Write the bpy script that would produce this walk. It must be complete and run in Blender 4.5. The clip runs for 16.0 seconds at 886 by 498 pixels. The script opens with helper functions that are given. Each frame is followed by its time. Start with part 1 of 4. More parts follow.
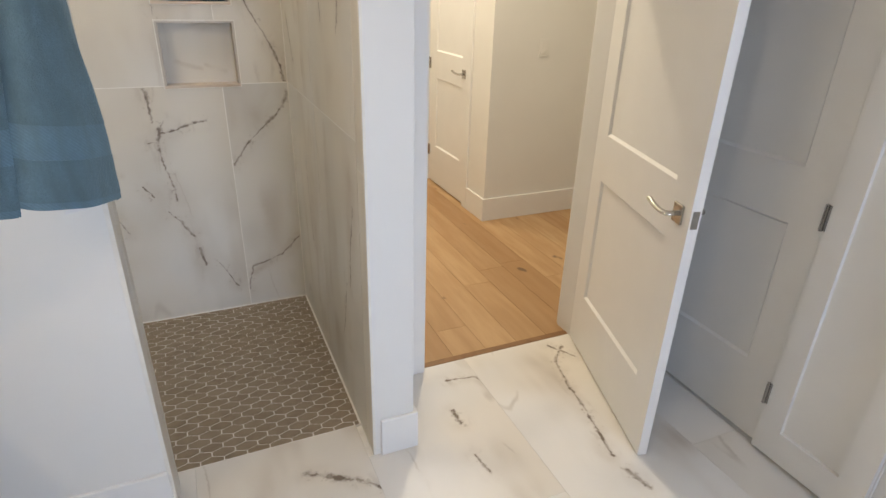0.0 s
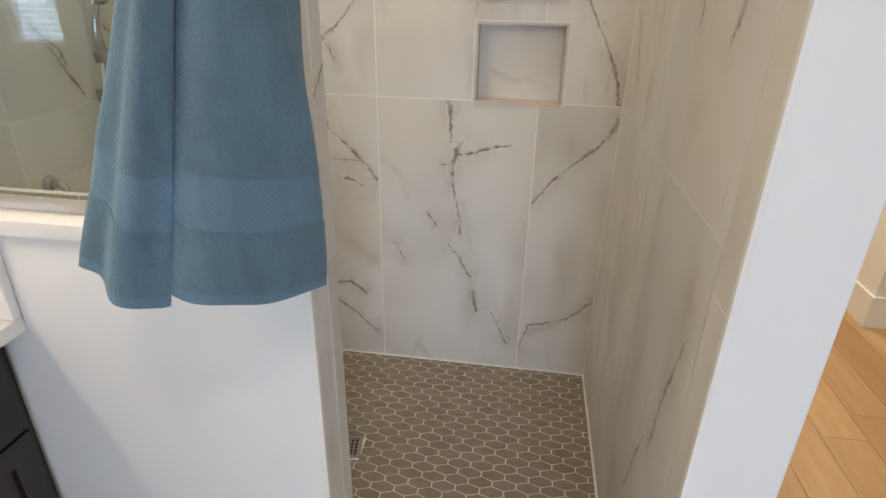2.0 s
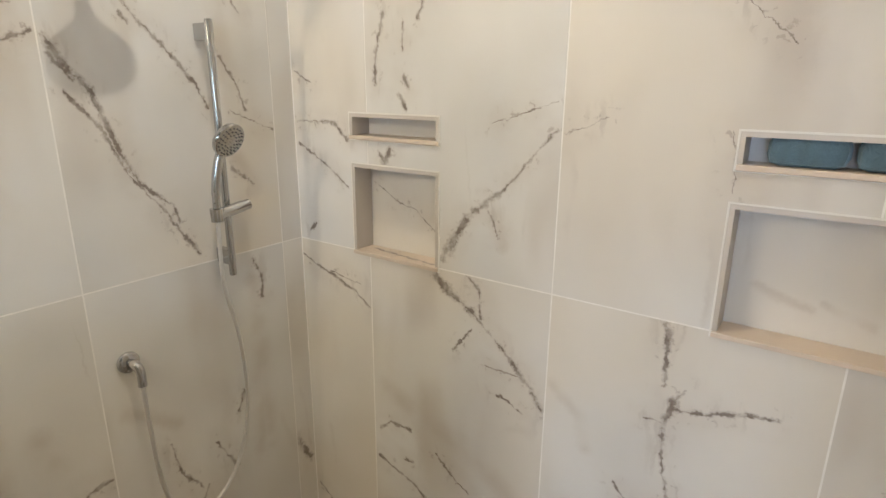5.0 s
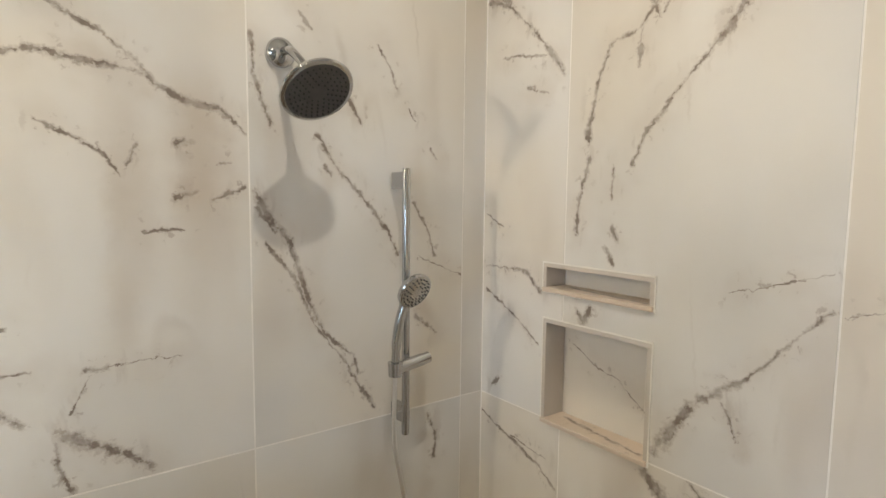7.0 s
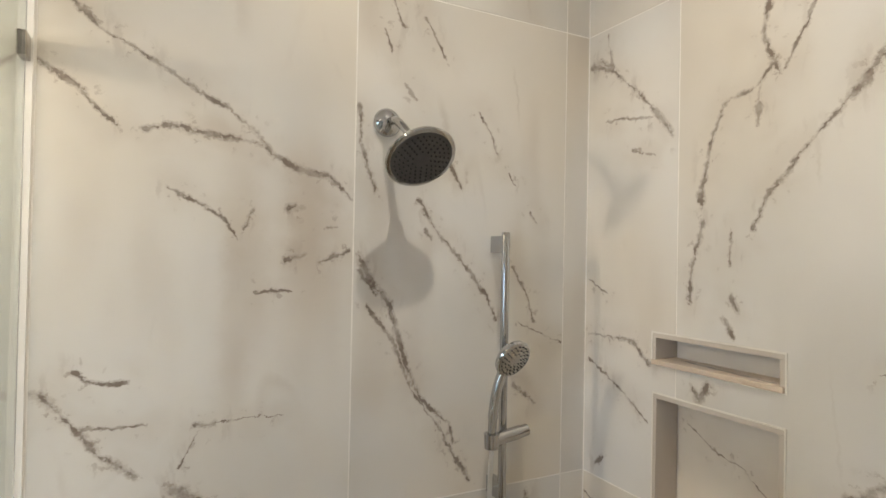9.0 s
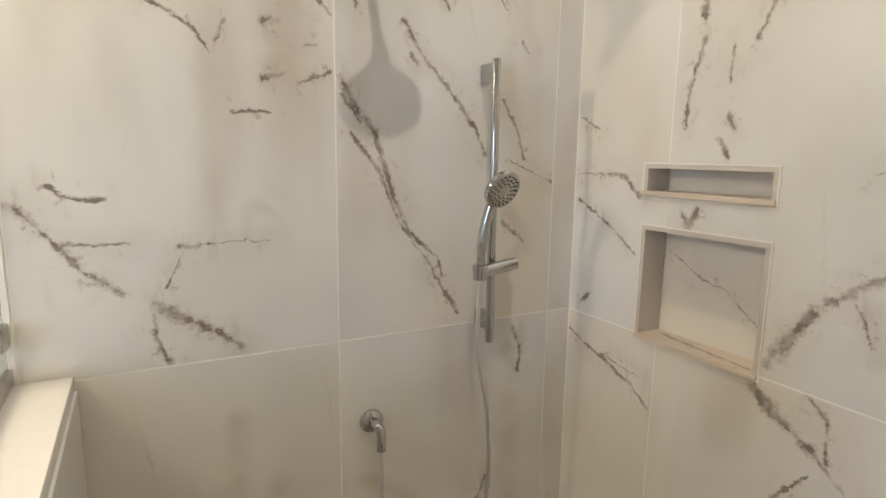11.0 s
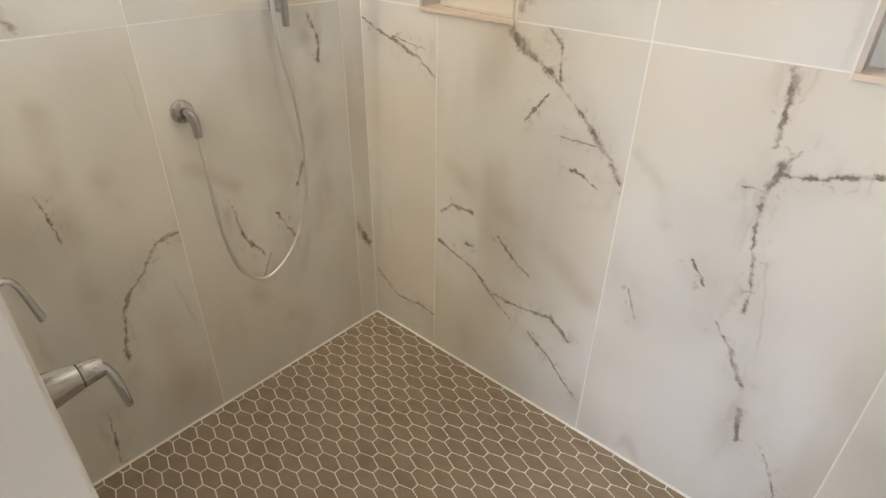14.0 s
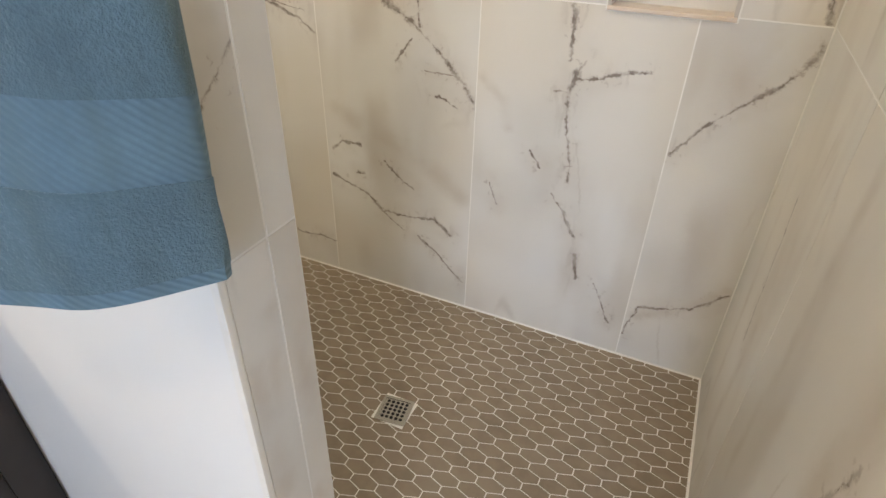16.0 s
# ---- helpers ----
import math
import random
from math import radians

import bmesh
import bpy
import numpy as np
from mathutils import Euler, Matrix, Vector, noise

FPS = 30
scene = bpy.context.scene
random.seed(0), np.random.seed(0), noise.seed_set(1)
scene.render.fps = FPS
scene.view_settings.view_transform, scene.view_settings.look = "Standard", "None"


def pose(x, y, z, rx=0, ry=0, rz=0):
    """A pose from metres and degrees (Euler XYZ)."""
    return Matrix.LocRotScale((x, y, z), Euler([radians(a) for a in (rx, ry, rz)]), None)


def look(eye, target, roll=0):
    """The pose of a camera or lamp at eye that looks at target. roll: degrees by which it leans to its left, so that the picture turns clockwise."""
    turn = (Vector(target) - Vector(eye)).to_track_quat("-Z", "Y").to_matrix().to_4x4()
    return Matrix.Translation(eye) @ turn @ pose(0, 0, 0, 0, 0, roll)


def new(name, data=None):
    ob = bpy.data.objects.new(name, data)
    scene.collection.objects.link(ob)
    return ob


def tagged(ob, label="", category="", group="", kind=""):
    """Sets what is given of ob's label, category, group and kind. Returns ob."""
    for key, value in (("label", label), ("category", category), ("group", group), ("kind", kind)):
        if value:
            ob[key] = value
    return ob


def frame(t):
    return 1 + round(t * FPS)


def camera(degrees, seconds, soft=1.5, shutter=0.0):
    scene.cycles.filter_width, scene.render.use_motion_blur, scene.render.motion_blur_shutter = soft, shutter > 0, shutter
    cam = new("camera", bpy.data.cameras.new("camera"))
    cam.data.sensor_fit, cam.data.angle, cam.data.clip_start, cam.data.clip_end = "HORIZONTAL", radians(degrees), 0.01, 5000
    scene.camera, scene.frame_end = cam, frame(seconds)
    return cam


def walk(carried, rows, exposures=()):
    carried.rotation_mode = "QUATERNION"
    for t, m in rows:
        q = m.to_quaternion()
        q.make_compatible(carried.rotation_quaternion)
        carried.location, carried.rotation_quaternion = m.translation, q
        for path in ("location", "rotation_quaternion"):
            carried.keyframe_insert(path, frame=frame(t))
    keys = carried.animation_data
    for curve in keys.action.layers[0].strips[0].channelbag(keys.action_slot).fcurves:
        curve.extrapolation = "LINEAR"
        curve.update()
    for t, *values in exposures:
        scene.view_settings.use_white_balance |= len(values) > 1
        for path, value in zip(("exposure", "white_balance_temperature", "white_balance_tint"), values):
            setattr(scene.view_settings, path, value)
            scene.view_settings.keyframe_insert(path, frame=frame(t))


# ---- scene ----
cam = camera(76.2, 16.0)
PATH = [
    (0, (-0.086, -0.051, 1.639), (0.655, 1.607, 0.8), 1.6),
    (0.5, (-0.098, 0.136, 1.621), (0.36, 1.894, 0.784), 1.5),
    (1, (-0.11, 0.322, 1.603), (0.078, 2.128, 0.764), 1.3),
    (1.5, (-0.048, 0.52, 1.585), (-0.105, 2.336, 0.748), 1.1),
    (2, (0.022, 0.722, 1.586), (-0.238, 2.518, 0.744), 1.1),
    (2.5, (0.049, 0.943, 1.579), (-0.392, 2.705, 0.742), 1.1),
    (3, (0.046, 1.139, 1.602), (-0.552, 2.862, 0.782), 0.9),
    (3.2, (0.045, 1.197, 1.607), (-0.6, 2.909, 0.798), 1.2),
    (5.3, (-0.047, 1.689, 1.724), (-1.218, 3.23, 1.218), 0.5),
    (5.5, (-0.078, 1.727, 1.737), (-1.288, 3.247, 1.263), 0.6),
    (6, (-0.124, 1.802, 1.753), (-1.467, 3.234, 1.373), 0.5),
    (6.5, (-0.177, 1.801, 1.774), (-1.649, 3.123, 1.482), 0.6),
    (7, (-0.205, 1.773, 1.8), (-1.802, 2.961, 1.608), 0.6),
    (7.5, (-0.219, 1.754, 1.821), (-1.908, 2.822, 1.737), 0.7),
    (8, (-0.213, 1.769, 1.838), (-1.974, 2.718, 1.855), 0.8),
    (8.2, (-0.215, 1.768, 1.838), (-1.986, 2.696, 1.888), 0.9),
    (10.3, (-0.26, 1.786, 1.687), (-2.039, 2.688, 1.54), 0.9),
    (10.5, (-0.261, 1.784, 1.671), (-2.03, 2.696, 1.479), 0.9),
    (11, (-0.252, 1.793, 1.637), (-1.989, 2.727, 1.308), 0.8),
    (11.5, (-0.232, 1.797, 1.602), (-1.915, 2.777, 1.143), 0.8),
    (12, (-0.2, 1.788, 1.569), (-1.798, 2.84, 0.985), 0.7),
    (12.5, (-0.169, 1.76, 1.529), (-1.659, 2.894, 0.827), 0.6),
    (13, (-0.152, 1.718, 1.484), (-1.512, 2.925, 0.651), 0.7),
    (13.5, (-0.124, 1.687, 1.455), (-1.352, 2.945, 0.501), 0.8),
    (14, (-0.065, 1.639, 1.44), (-1.183, 2.934, 0.402), 1.0),
    (14.5, (-0.008, 1.542, 1.434), (-1.025, 2.881, 0.35), 1.2),
    (15, (0.047, 1.437, 1.459), (-0.87, 2.824, 0.347), 1.5),
    (15.5, (0.076, 1.313, 1.469), (-0.733, 2.765, 0.357), 1.4),
    (16, (0.102, 1.177, 1.482), (-0.583, 2.701, 0.384), 1.5),
]
EXPOSURES = [(0, -0.73), (1, -0.8), (2, -0.65), (3, -0.42), (5.5, -0.43), (6.5, -0.52), (8, -0.78), (10.5, -0.58), (12.5, -0.42), (14.5, 0.0), (16, -0.2)]
walk(cam, [(t, look(eye, target, roll)) for t, eye, target, roll in PATH], EXPOSURES)

# ---- world and light ----
world = bpy.data.worlds.new("world")
scene.world = world
world.use_nodes = True
wn, wl = world.node_tree.nodes, world.node_tree.links
sky = wn.new("ShaderNodeTexSky")
sky.sky_type, sky.sun_disc, sky.sun_elevation, sky.sun_rotation = "NISHITA", False, radians(40), radians(180)
wn["Background"].inputs["Strength"].default_value = 0.1
wl.new(sky.outputs["Color"], wn["Background"].inputs["Color"])

SHOWER_W, BATH_W, VANITY_W, HALL_W, WINDOW_W = 61.0, 60.0, 16.0, 220.0, 17.0
WARM, HALL_WARM, COOL = (1.0, 0.83, 0.62), (1.0, 0.87, 0.66), (0.58, 0.72, 1.0)


def lamp(name, kind, where, power, color, size=0.1, target=None):
    data = bpy.data.lights.new(name, kind)
    data.energy, data.color = power, color
    ob = new(name, data)
    if kind == "AREA":
        data.shape, data.size, data.size_y = "RECTANGLE", size[0], size[1]
    elif kind == "SPOT":
        data.shadow_soft_size, data.spot_size, data.spot_blend = size, radians(160), 1.0
    else:
        data.shadow_soft_size = size
    ob.matrix_world = look(where, target) if target else Matrix.Translation(where)
    return ob


CEIL = 3.05
lamp("downlight_lamp_shower", "SPOT", (-0.805, 2.26, CEIL - 0.03), SHOWER_W, (1.0, 0.91, 0.77), 0.014, (-0.805, 2.2601, 0))
# bath and hall lamps: unseen, added to give these rooms their warm light
lamp("downlight_lamp_bath", "SPOT", (0.05, 0.35, CEIL - 0.03), BATH_W, WARM, 0.05, (0.05, 0.3501, 0))
lamp("downlight_lamp_hall", "SPOT", (1.3, 3.0, CEIL - 0.03), HALL_W, HALL_WARM, 0.05, (1.3, 3.0001, 0))
lamp("downlight_lamp_hall_far", "SPOT", (1.2, 4.6, CEIL - 0.03), HALL_W * 0.7, HALL_WARM, 0.05, (1.2, 4.6001, 0))
BULBS = (0.53, 0.79, 1.05)
for y in BULBS:
    lamp("vanity_bulb", "POINT", (-1.37, y, 2.18), VANITY_W, WARM, 0.035)
# lamps added behind like blinds for sky light: one low and narrow, one stronger
for x, power, aim_at, spread in ((0.575, WINDOW_W * 0.5, (-0.05, 2.88, 0.30), 55), (1.325, WINDOW_W * 3.0, (1.1, 2.0, 0.8), 150)):
    day = lamp("window_daylight", "AREA", (x, -2.346, 1.62), power, COOL, (0.52, 1.14), aim_at)
    day.data.spread = radians(spread)

# ---- materials ----


class Nodes:
    """Short hand for a node tree."""

    def __init__(self, name):
        self.mat = bpy.data.materials.new(name)
        self.mat.use_nodes = True
        self.tree = self.mat.node_tree
        self.bsdf = self.tree.nodes["Principled BSDF"]

    def add(self, kind, **values):
        n = self.tree.nodes.new(kind)
        for key, v in values.items():
            setattr_known(n, key, v)
        return n

    def link(self, a, b):
        self.tree.links.new(a, b)

    def put(self, socket, v):
        self.bsdf.inputs[socket].default_value = v

    def position(self):
        return self.add("ShaderNodeNewGeometry").outputs["Position"]

    def noise(self, scale, detail=3.0, vector=None, rough=0.55):
        n = self.add("ShaderNodeTexNoise")
        n.inputs["Scale"].default_value, n.inputs["Detail"].default_value, n.inputs["Roughness"].default_value = scale, detail, rough
        self.link(vector if vector is not None else self.position(), n.inputs["Vector"])
        return n

    def ramp(self, fac, lo, hi, a=0.0, b=1.0):
        m = self.add("ShaderNodeMapRange")
        m.interpolation_type = "SMOOTHSTEP"
        for k, v in zip(("From Min", "From Max", "To Min", "To Max"), (lo, hi, a, b)):
            m.inputs[k].default_value = v
        self.link(fac, m.inputs["Value"])
        return m.outputs["Result"]

    def math(self, op, a, b):
        m = self.add("ShaderNodeMath")
        m.operation = op
        for k, v in enumerate((a, b)):
            if isinstance(v, (int, float)):
                m.inputs[k].default_value = v
            else:
                self.link(v, m.inputs[k])
        return m.outputs[0]

    def mix(self, fac, a, b, mode="MIX"):
        m = self.add("ShaderNodeMix")
        m.data_type, m.blend_type = "RGBA", mode
        for sock, v in ((m.inputs[0], fac), (m.inputs[6], a), (m.inputs[7], b)):
            if isinstance(v, (int, float)):
                sock.default_value = v
            elif isinstance(v, tuple):
                sock.default_value = (*v, 1)
            else:
                self.link(v, sock)
        return m.outputs[2]

    def bump(self, height, strength=0.2, distance=0.002):
        b = self.add("ShaderNodeBump")
        b.inputs["Strength"].default_value, b.inputs["Distance"].default_value = strength, distance
        self.link(height, b.inputs["Height"])
        self.link(b.outputs["Normal"], self.bsdf.inputs["Normal"])

    def scaled(self, sx, sy, sz, vector=None):
        m = self.add("ShaderNodeVectorMath")
        m.operation = "MULTIPLY"
        self.link(vector if vector is not None else self.position(), m.inputs[0])
        m.inputs[1].default_value = (sx, sy, sz)
        return m.outputs[0]

    def random(self):
        return self.add("ShaderNodeObjectInfo").outputs["Random"]

    def island(self):
        return self.add("ShaderNodeNewGeometry").outputs["Random Per Island"]


def setattr_known(node, key, v):
    if key == "operation":
        node.operation = v


def vein_group():
    """Mask of one straight piece of vein from A to B: 1 on its line, 0 at Width."""
    g = bpy.data.node_groups.new("vein_piece", "ShaderNodeTree")
    for nm, kind in (("P", "NodeSocketVector"), ("A", "NodeSocketVector"), ("B", "NodeSocketVector"), ("Width", "NodeSocketFloat"), ("Last", "NodeSocketFloat"), ("LastNear", "NodeSocketFloat")):
        g.interface.new_socket(nm, in_out="INPUT", socket_type=kind)
    for nm in ("Mask", "Near"):
        g.interface.new_socket(nm, in_out="OUTPUT", socket_type="NodeSocketFloat")
    n, l = g.nodes, g.links
    gi, go = n.new("NodeGroupInput"), n.new("NodeGroupOutput")

    def vm(op, a, b):
        m = n.new("ShaderNodeVectorMath")
        m.operation = op
        l.new(a, m.inputs[0])
        l.new(b, m.inputs[1])
        return m

    def mm(op, a, b, clamp=False):
        m = n.new("ShaderNodeMath")
        m.operation, m.use_clamp = op, clamp
        l.new(a, m.inputs[0])
        if b is not None:
            l.new(b, m.inputs[1])
        return m.outputs[0]

    pa = vm("SUBTRACT", gi.outputs["P"], gi.outputs["A"]).outputs[0]
    ba = vm("SUBTRACT", gi.outputs["B"], gi.outputs["A"]).outputs[0]
    h = mm("DIVIDE", vm("DOT_PRODUCT", pa, ba).outputs["Value"], vm("DOT_PRODUCT", ba, ba).outputs["Value"], True)
    sc = n.new("ShaderNodeVectorMath")
    sc.operation = "SCALE"
    l.new(ba, sc.inputs[0])
    l.new(h, sc.inputs["Scale"])
    d = n.new("ShaderNodeVectorMath")
    d.operation = "DISTANCE"
    l.new(pa, d.inputs[0])
    l.new(sc.outputs[0], d.inputs[1])
    q = mm("DIVIDE", d.outputs["Value"], gi.outputs["Width"], True)
    one = n.new("ShaderNodeMath")
    one.operation = "SUBTRACT"
    one.inputs[0].default_value = 1
    l.new(q, one.inputs[1])
    l.new(mm("MAXIMUM", one.outputs[0], gi.outputs["Last"]), go.inputs["Mask"])
    wide = n.new("ShaderNodeMath")
    wide.operation, wide.use_clamp = "MULTIPLY_ADD", True
    l.new(d.outputs["Value"], wide.inputs[0])
    wide.inputs[1].default_value, wide.inputs[2].default_value = -1 / 0.085, 1.0
    l.new(mm("MAXIMUM", wide.outputs[0], gi.outputs["LastNear"]), go.inputs["Near"])
    return g


VEIN = vein_group()


def marble(name, axes, veins=(), shift=0.0, base=(0.70, 0.685, 0.645), rough=0.40, faint=1.0):
    """Glazed marble tile: white with soft clouds and jagged brown veins. axes: which of x, y, z run along the tile.
    veins: (width in mm, u, v, u, v, ...) lines across the tile in metres."""
    w = Nodes(name)
    sep = w.add("ShaderNodeSeparateXYZ")
    w.link(w.position(), sep.inputs[0])
    com = w.add("ShaderNodeCombineXYZ")
    w.link(sep.outputs[axes[0]], com.inputs[0])
    w.link(sep.outputs[axes[1]], com.inputs[1])
    com.inputs[2].default_value = shift
    flat = com.outputs[0]

    def warped(scale, amount, detail, src):
        nz = w.noise(scale, detail, flat, 0.6)
        off = w.add("ShaderNodeVectorMath", operation="SUBTRACT")
        w.link(nz.outputs["Color"], off.inputs[0])
        off.inputs[1].default_value = (0.5, 0.5, 0.5)
        sc = w.add("ShaderNodeVectorMath", operation="MULTIPLY")
        w.link(off.outputs[0], sc.inputs[0])
        sc.inputs[1].default_value = (amount, amount, 0)
        ad = w.add("ShaderNodeVectorMath", operation="ADD")
        w.link(src, ad.inputs[0])
        w.link(sc.outputs[0], ad.inputs[1])
        return ad.outputs[0]

    bent = warped(190.0, 0.007, 3, warped(55.0, 0.017, 4, warped(11.0, 0.024, 3, flat)))
    sub = w.add("ShaderNodeVectorMath", operation="SUBTRACT")
    w.link(bent, sub.inputs[0])
    sub.inputs[1].default_value = (0, 0, shift)
    line = sub.outputs[0]
    cloud = w.noise(2.6, 1.2, bent)
    tint = w.noise(1.4, 1.5, flat)
    col = w.mix(w.ramp(cloud.outputs[0], 0.25, 0.80), base, (base[0] * 0.82, base[1] * 0.815, base[2] * 0.80))
    col = w.mix(w.ramp(tint.outputs[0], 0.30, 0.75, 0, 0.8), col, (base[0] * 0.95, base[1] * 0.88, base[2] * 0.77))
    # faint smudges and hair veins drawn out on the slant
    turn = w.add("ShaderNodeMapping")
    turn.inputs["Rotation"].default_value, turn.inputs["Scale"].default_value = (0, 0, 0.9), (5.0, 1.2, 1.0)
    w.link(bent, turn.inputs["Vector"])
    smudge = w.noise(1.0, 2, turn.outputs[0], 0.5)
    gate = w.ramp(w.noise(2.3, 1.5, flat).outputs[0], 0.38, 0.70)
    soft = w.math("MULTIPLY", w.ramp(smudge.outputs[0], 0.44, 0.80, 0.0, 0.75 * faint), gate)
    col = w.mix(soft, col, (0.43, 0.365, 0.29))
    hair = w.math("ABSOLUTE", w.math("SUBTRACT", w.noise(0.8, 1, turn.outputs[0], 0.5).outputs[0], 0.5), 0.0)
    hair = w.math("MULTIPLY", w.ramp(hair, 0.0, 0.016, 0.26 * faint, 0.0), w.ramp(w.noise(3.4, 2, flat).outputs[0], 0.52, 0.70))
    col = w.mix(hair, col, (0.34, 0.28, 0.22))
    # broad soft stains: pieces of negative width
    last_stain = None
    for wid, *uv in veins:
        if wid > 0:
            continue
        pts = list(zip(uv[::2], uv[1::2]))
        for a, b in zip(pts, pts[1:]):
            g = w.add("ShaderNodeGroup")
            g.node_tree = VEIN
            w.link(line, g.inputs["P"])
            g.inputs["A"].default_value, g.inputs["B"].default_value = (*a, 0), (*b, 0)
            g.inputs["Width"].default_value = -wid * 0.0019
            if last_stain is not None:
                w.link(last_stain, g.inputs["Last"])
            last_stain = g.outputs["Mask"]
    if last_stain is not None:
        patchy = w.ramp(w.noise(8.0, 2, flat, 0.5).outputs[0], 0.30, 0.72, 0.1, 1.0)
        col = w.mix(w.math("MULTIPLY", w.ramp(last_stain, 0.0, 1.0, 0.0, 0.36), patchy), col, (0.38, 0.30, 0.22))
    last_core, last_near = None, None
    for wid, *uv in veins:
        if wid < 0:
            continue
        pts = list(zip(uv[::2], uv[1::2]))
        for a, b in zip(pts, pts[1:]):
            g = w.add("ShaderNodeGroup")
            g.node_tree = VEIN
            w.link(line, g.inputs["P"])
            g.inputs["A"].default_value, g.inputs["B"].default_value = (*a, 0), (*b, 0)
            g.inputs["Width"].default_value = wid * 0.0019
            if last_core is not None:
                w.link(last_core, g.inputs["Last"])
                w.link(last_near, g.inputs["LastNear"])
            last_core, last_near = g.outputs["Mask"], g.outputs["Near"]
    if last_core is not None:
        broken = w.ramp(w.noise(26.0, 3, flat, 0.6).outputs[0], 0.36, 0.60, 0.35, 1.0)
        rag = last_core
        for scale, amount in ((120.0, 0.5), (38.0, 1.0), (14.0, 0.9)):
            rag = w.math("ADD", rag, w.math("MULTIPLY", w.math("SUBTRACT", w.noise(scale, 3, flat).outputs[0], 0.52), amount))
        body = w.ramp(rag, 0.44, 0.74)
        core = w.math("MULTIPLY", w.ramp(rag, 0.70, 0.90), broken)
        # hair lines beside each vein, flecks and a faint stain
        turn2 = w.add("ShaderNodeMapping")
        turn2.inputs["Rotation"].default_value, turn2.inputs["Scale"].default_value = (0, 0, 0.75), (24.0, 6.0, 1.0)
        w.link(bent, turn2.inputs["Vector"])
        streak = w.ramp(w.noise(1.0, 3, turn2.outputs[0], 0.6).outputs[0], 0.58, 0.68)
        thread = w.math("MULTIPLY", streak, w.ramp(last_near, 0.35, 0.9))
        flecks = w.math("MULTIPLY", w.ramp(last_near, 0.45, 1.0), w.ramp(w.noise(40.0, 3, bent, 0.6).outputs[0], 0.60, 0.67))
        halo = w.math("MULTIPLY", w.ramp(last_near, 0.1, 1.0, 0.0, 0.26), w.ramp(w.noise(10.0, 2, flat).outputs[0], 0.35, 0.65, 0.1, 1.0))
        col = w.mix(halo, col, (0.46, 0.40, 0.33))
        col = w.mix(w.math("MULTIPLY", thread, 0.22), col, (0.27, 0.215, 0.17))
        col = w.mix(w.math("MULTIPLY", flecks, 0.50), col, (0.24, 0.18, 0.135))
        col = w.mix(w.math("MULTIPLY", body, 0.40), col, (0.29, 0.235, 0.185))
        col = w.mix(w.math("MULTIPLY", core, 0.88), col, (0.150, 0.112, 0.084))
    w.link(col, w.bsdf.inputs["Base Color"])
    w.put("Roughness", rough)
    w.bump(w.noise(140.0, 3, flat).outputs[0], 0.08, 0.001)
    return w.mat


def plain(name, color, rough=0.5, metal=0.0, scale=30.0, vary=0.06, bump=0.1, fine=400.0):
    """A painted, cast or plated surface with a slight mottle and a fine grain."""
    w = Nodes(name)
    n1 = w.noise(scale, 2)
    dark = tuple(c * (1 - vary) for c in color)
    w.link(w.mix(w.ramp(n1.outputs[0], 0.15, 0.85), color, dark), w.bsdf.inputs["Base Color"])
    w.link(w.ramp(n1.outputs[0], 0.15, 0.85, max(rough - 0.02, 0.02), rough + 0.02), w.bsdf.inputs["Roughness"])
    w.put("Metallic", metal)
    if bump:
        w.bump(w.noise(fine, 2).outputs[0], bump, 0.0006)
    return w.mat


def wood_floor():
    w = Nodes("oak_plank")
    rnd = w.random()
    sh = w.add("ShaderNodeVectorMath", operation="ADD")
    w.link(w.scaled(16.0, 1.6, 10.0), sh.inputs[0])
    cb = w.add("ShaderNodeCombineXYZ")
    w.link(w.math("MULTIPLY", rnd, 40.0), cb.inputs[0])
    w.link(w.math("MULTIPLY", rnd, 17.0), cb.inputs[1])
    w.link(cb.outputs[0], sh.inputs[1])
    grain = w.noise(1.0, 5, sh.outputs[0], 0.6)
    col = w.mix(w.ramp(grain.outputs[0], 0.3, 0.7), (0.52, 0.335, 0.170), (0.43, 0.262, 0.125))
    col = w.mix(w.math("MULTIPLY", rnd, 0.75), col, (0.31, 0.165, 0.066))
    knots = w.noise(4.2, 2, w.scaled(1.6, 0.9, 1.0))
    col = w.mix(w.ramp(knots.outputs[0], 0.70, 0.74, 0, 0.85), col, (0.11, 0.055, 0.025))
    w.link(col, w.bsdf.inputs["Base Color"])
    w.link(w.ramp(grain.outputs[0], 0.3, 0.7, 0.34, 0.5), w.bsdf.inputs["Roughness"])
    w.bump(grain.outputs[0], 0.12, 0.001)
    return w.mat


def hex_mat(name, use_island):
    w = Nodes(name)
    rnd = w.island() if use_island else w.random()
    n1 = w.noise(18.0, 4)
    col = w.mix(w.ramp(n1.outputs[0], 0.3, 0.7), (0.265, 0.205, 0.138), (0.205, 0.156, 0.104))
    col = w.mix(w.math("MULTIPLY", rnd, 0.5), col, (0.30, 0.238, 0.172))
    w.link(col, w.bsdf.inputs["Base Color"])
    w.link(w.ramp(n1.outputs[0], 0.3, 0.7, 0.36, 0.5), w.bsdf.inputs["Roughness"])
    w.bump(w.noise(160.0, 3).outputs[0], 0.1, 0.001)
    return w.mat


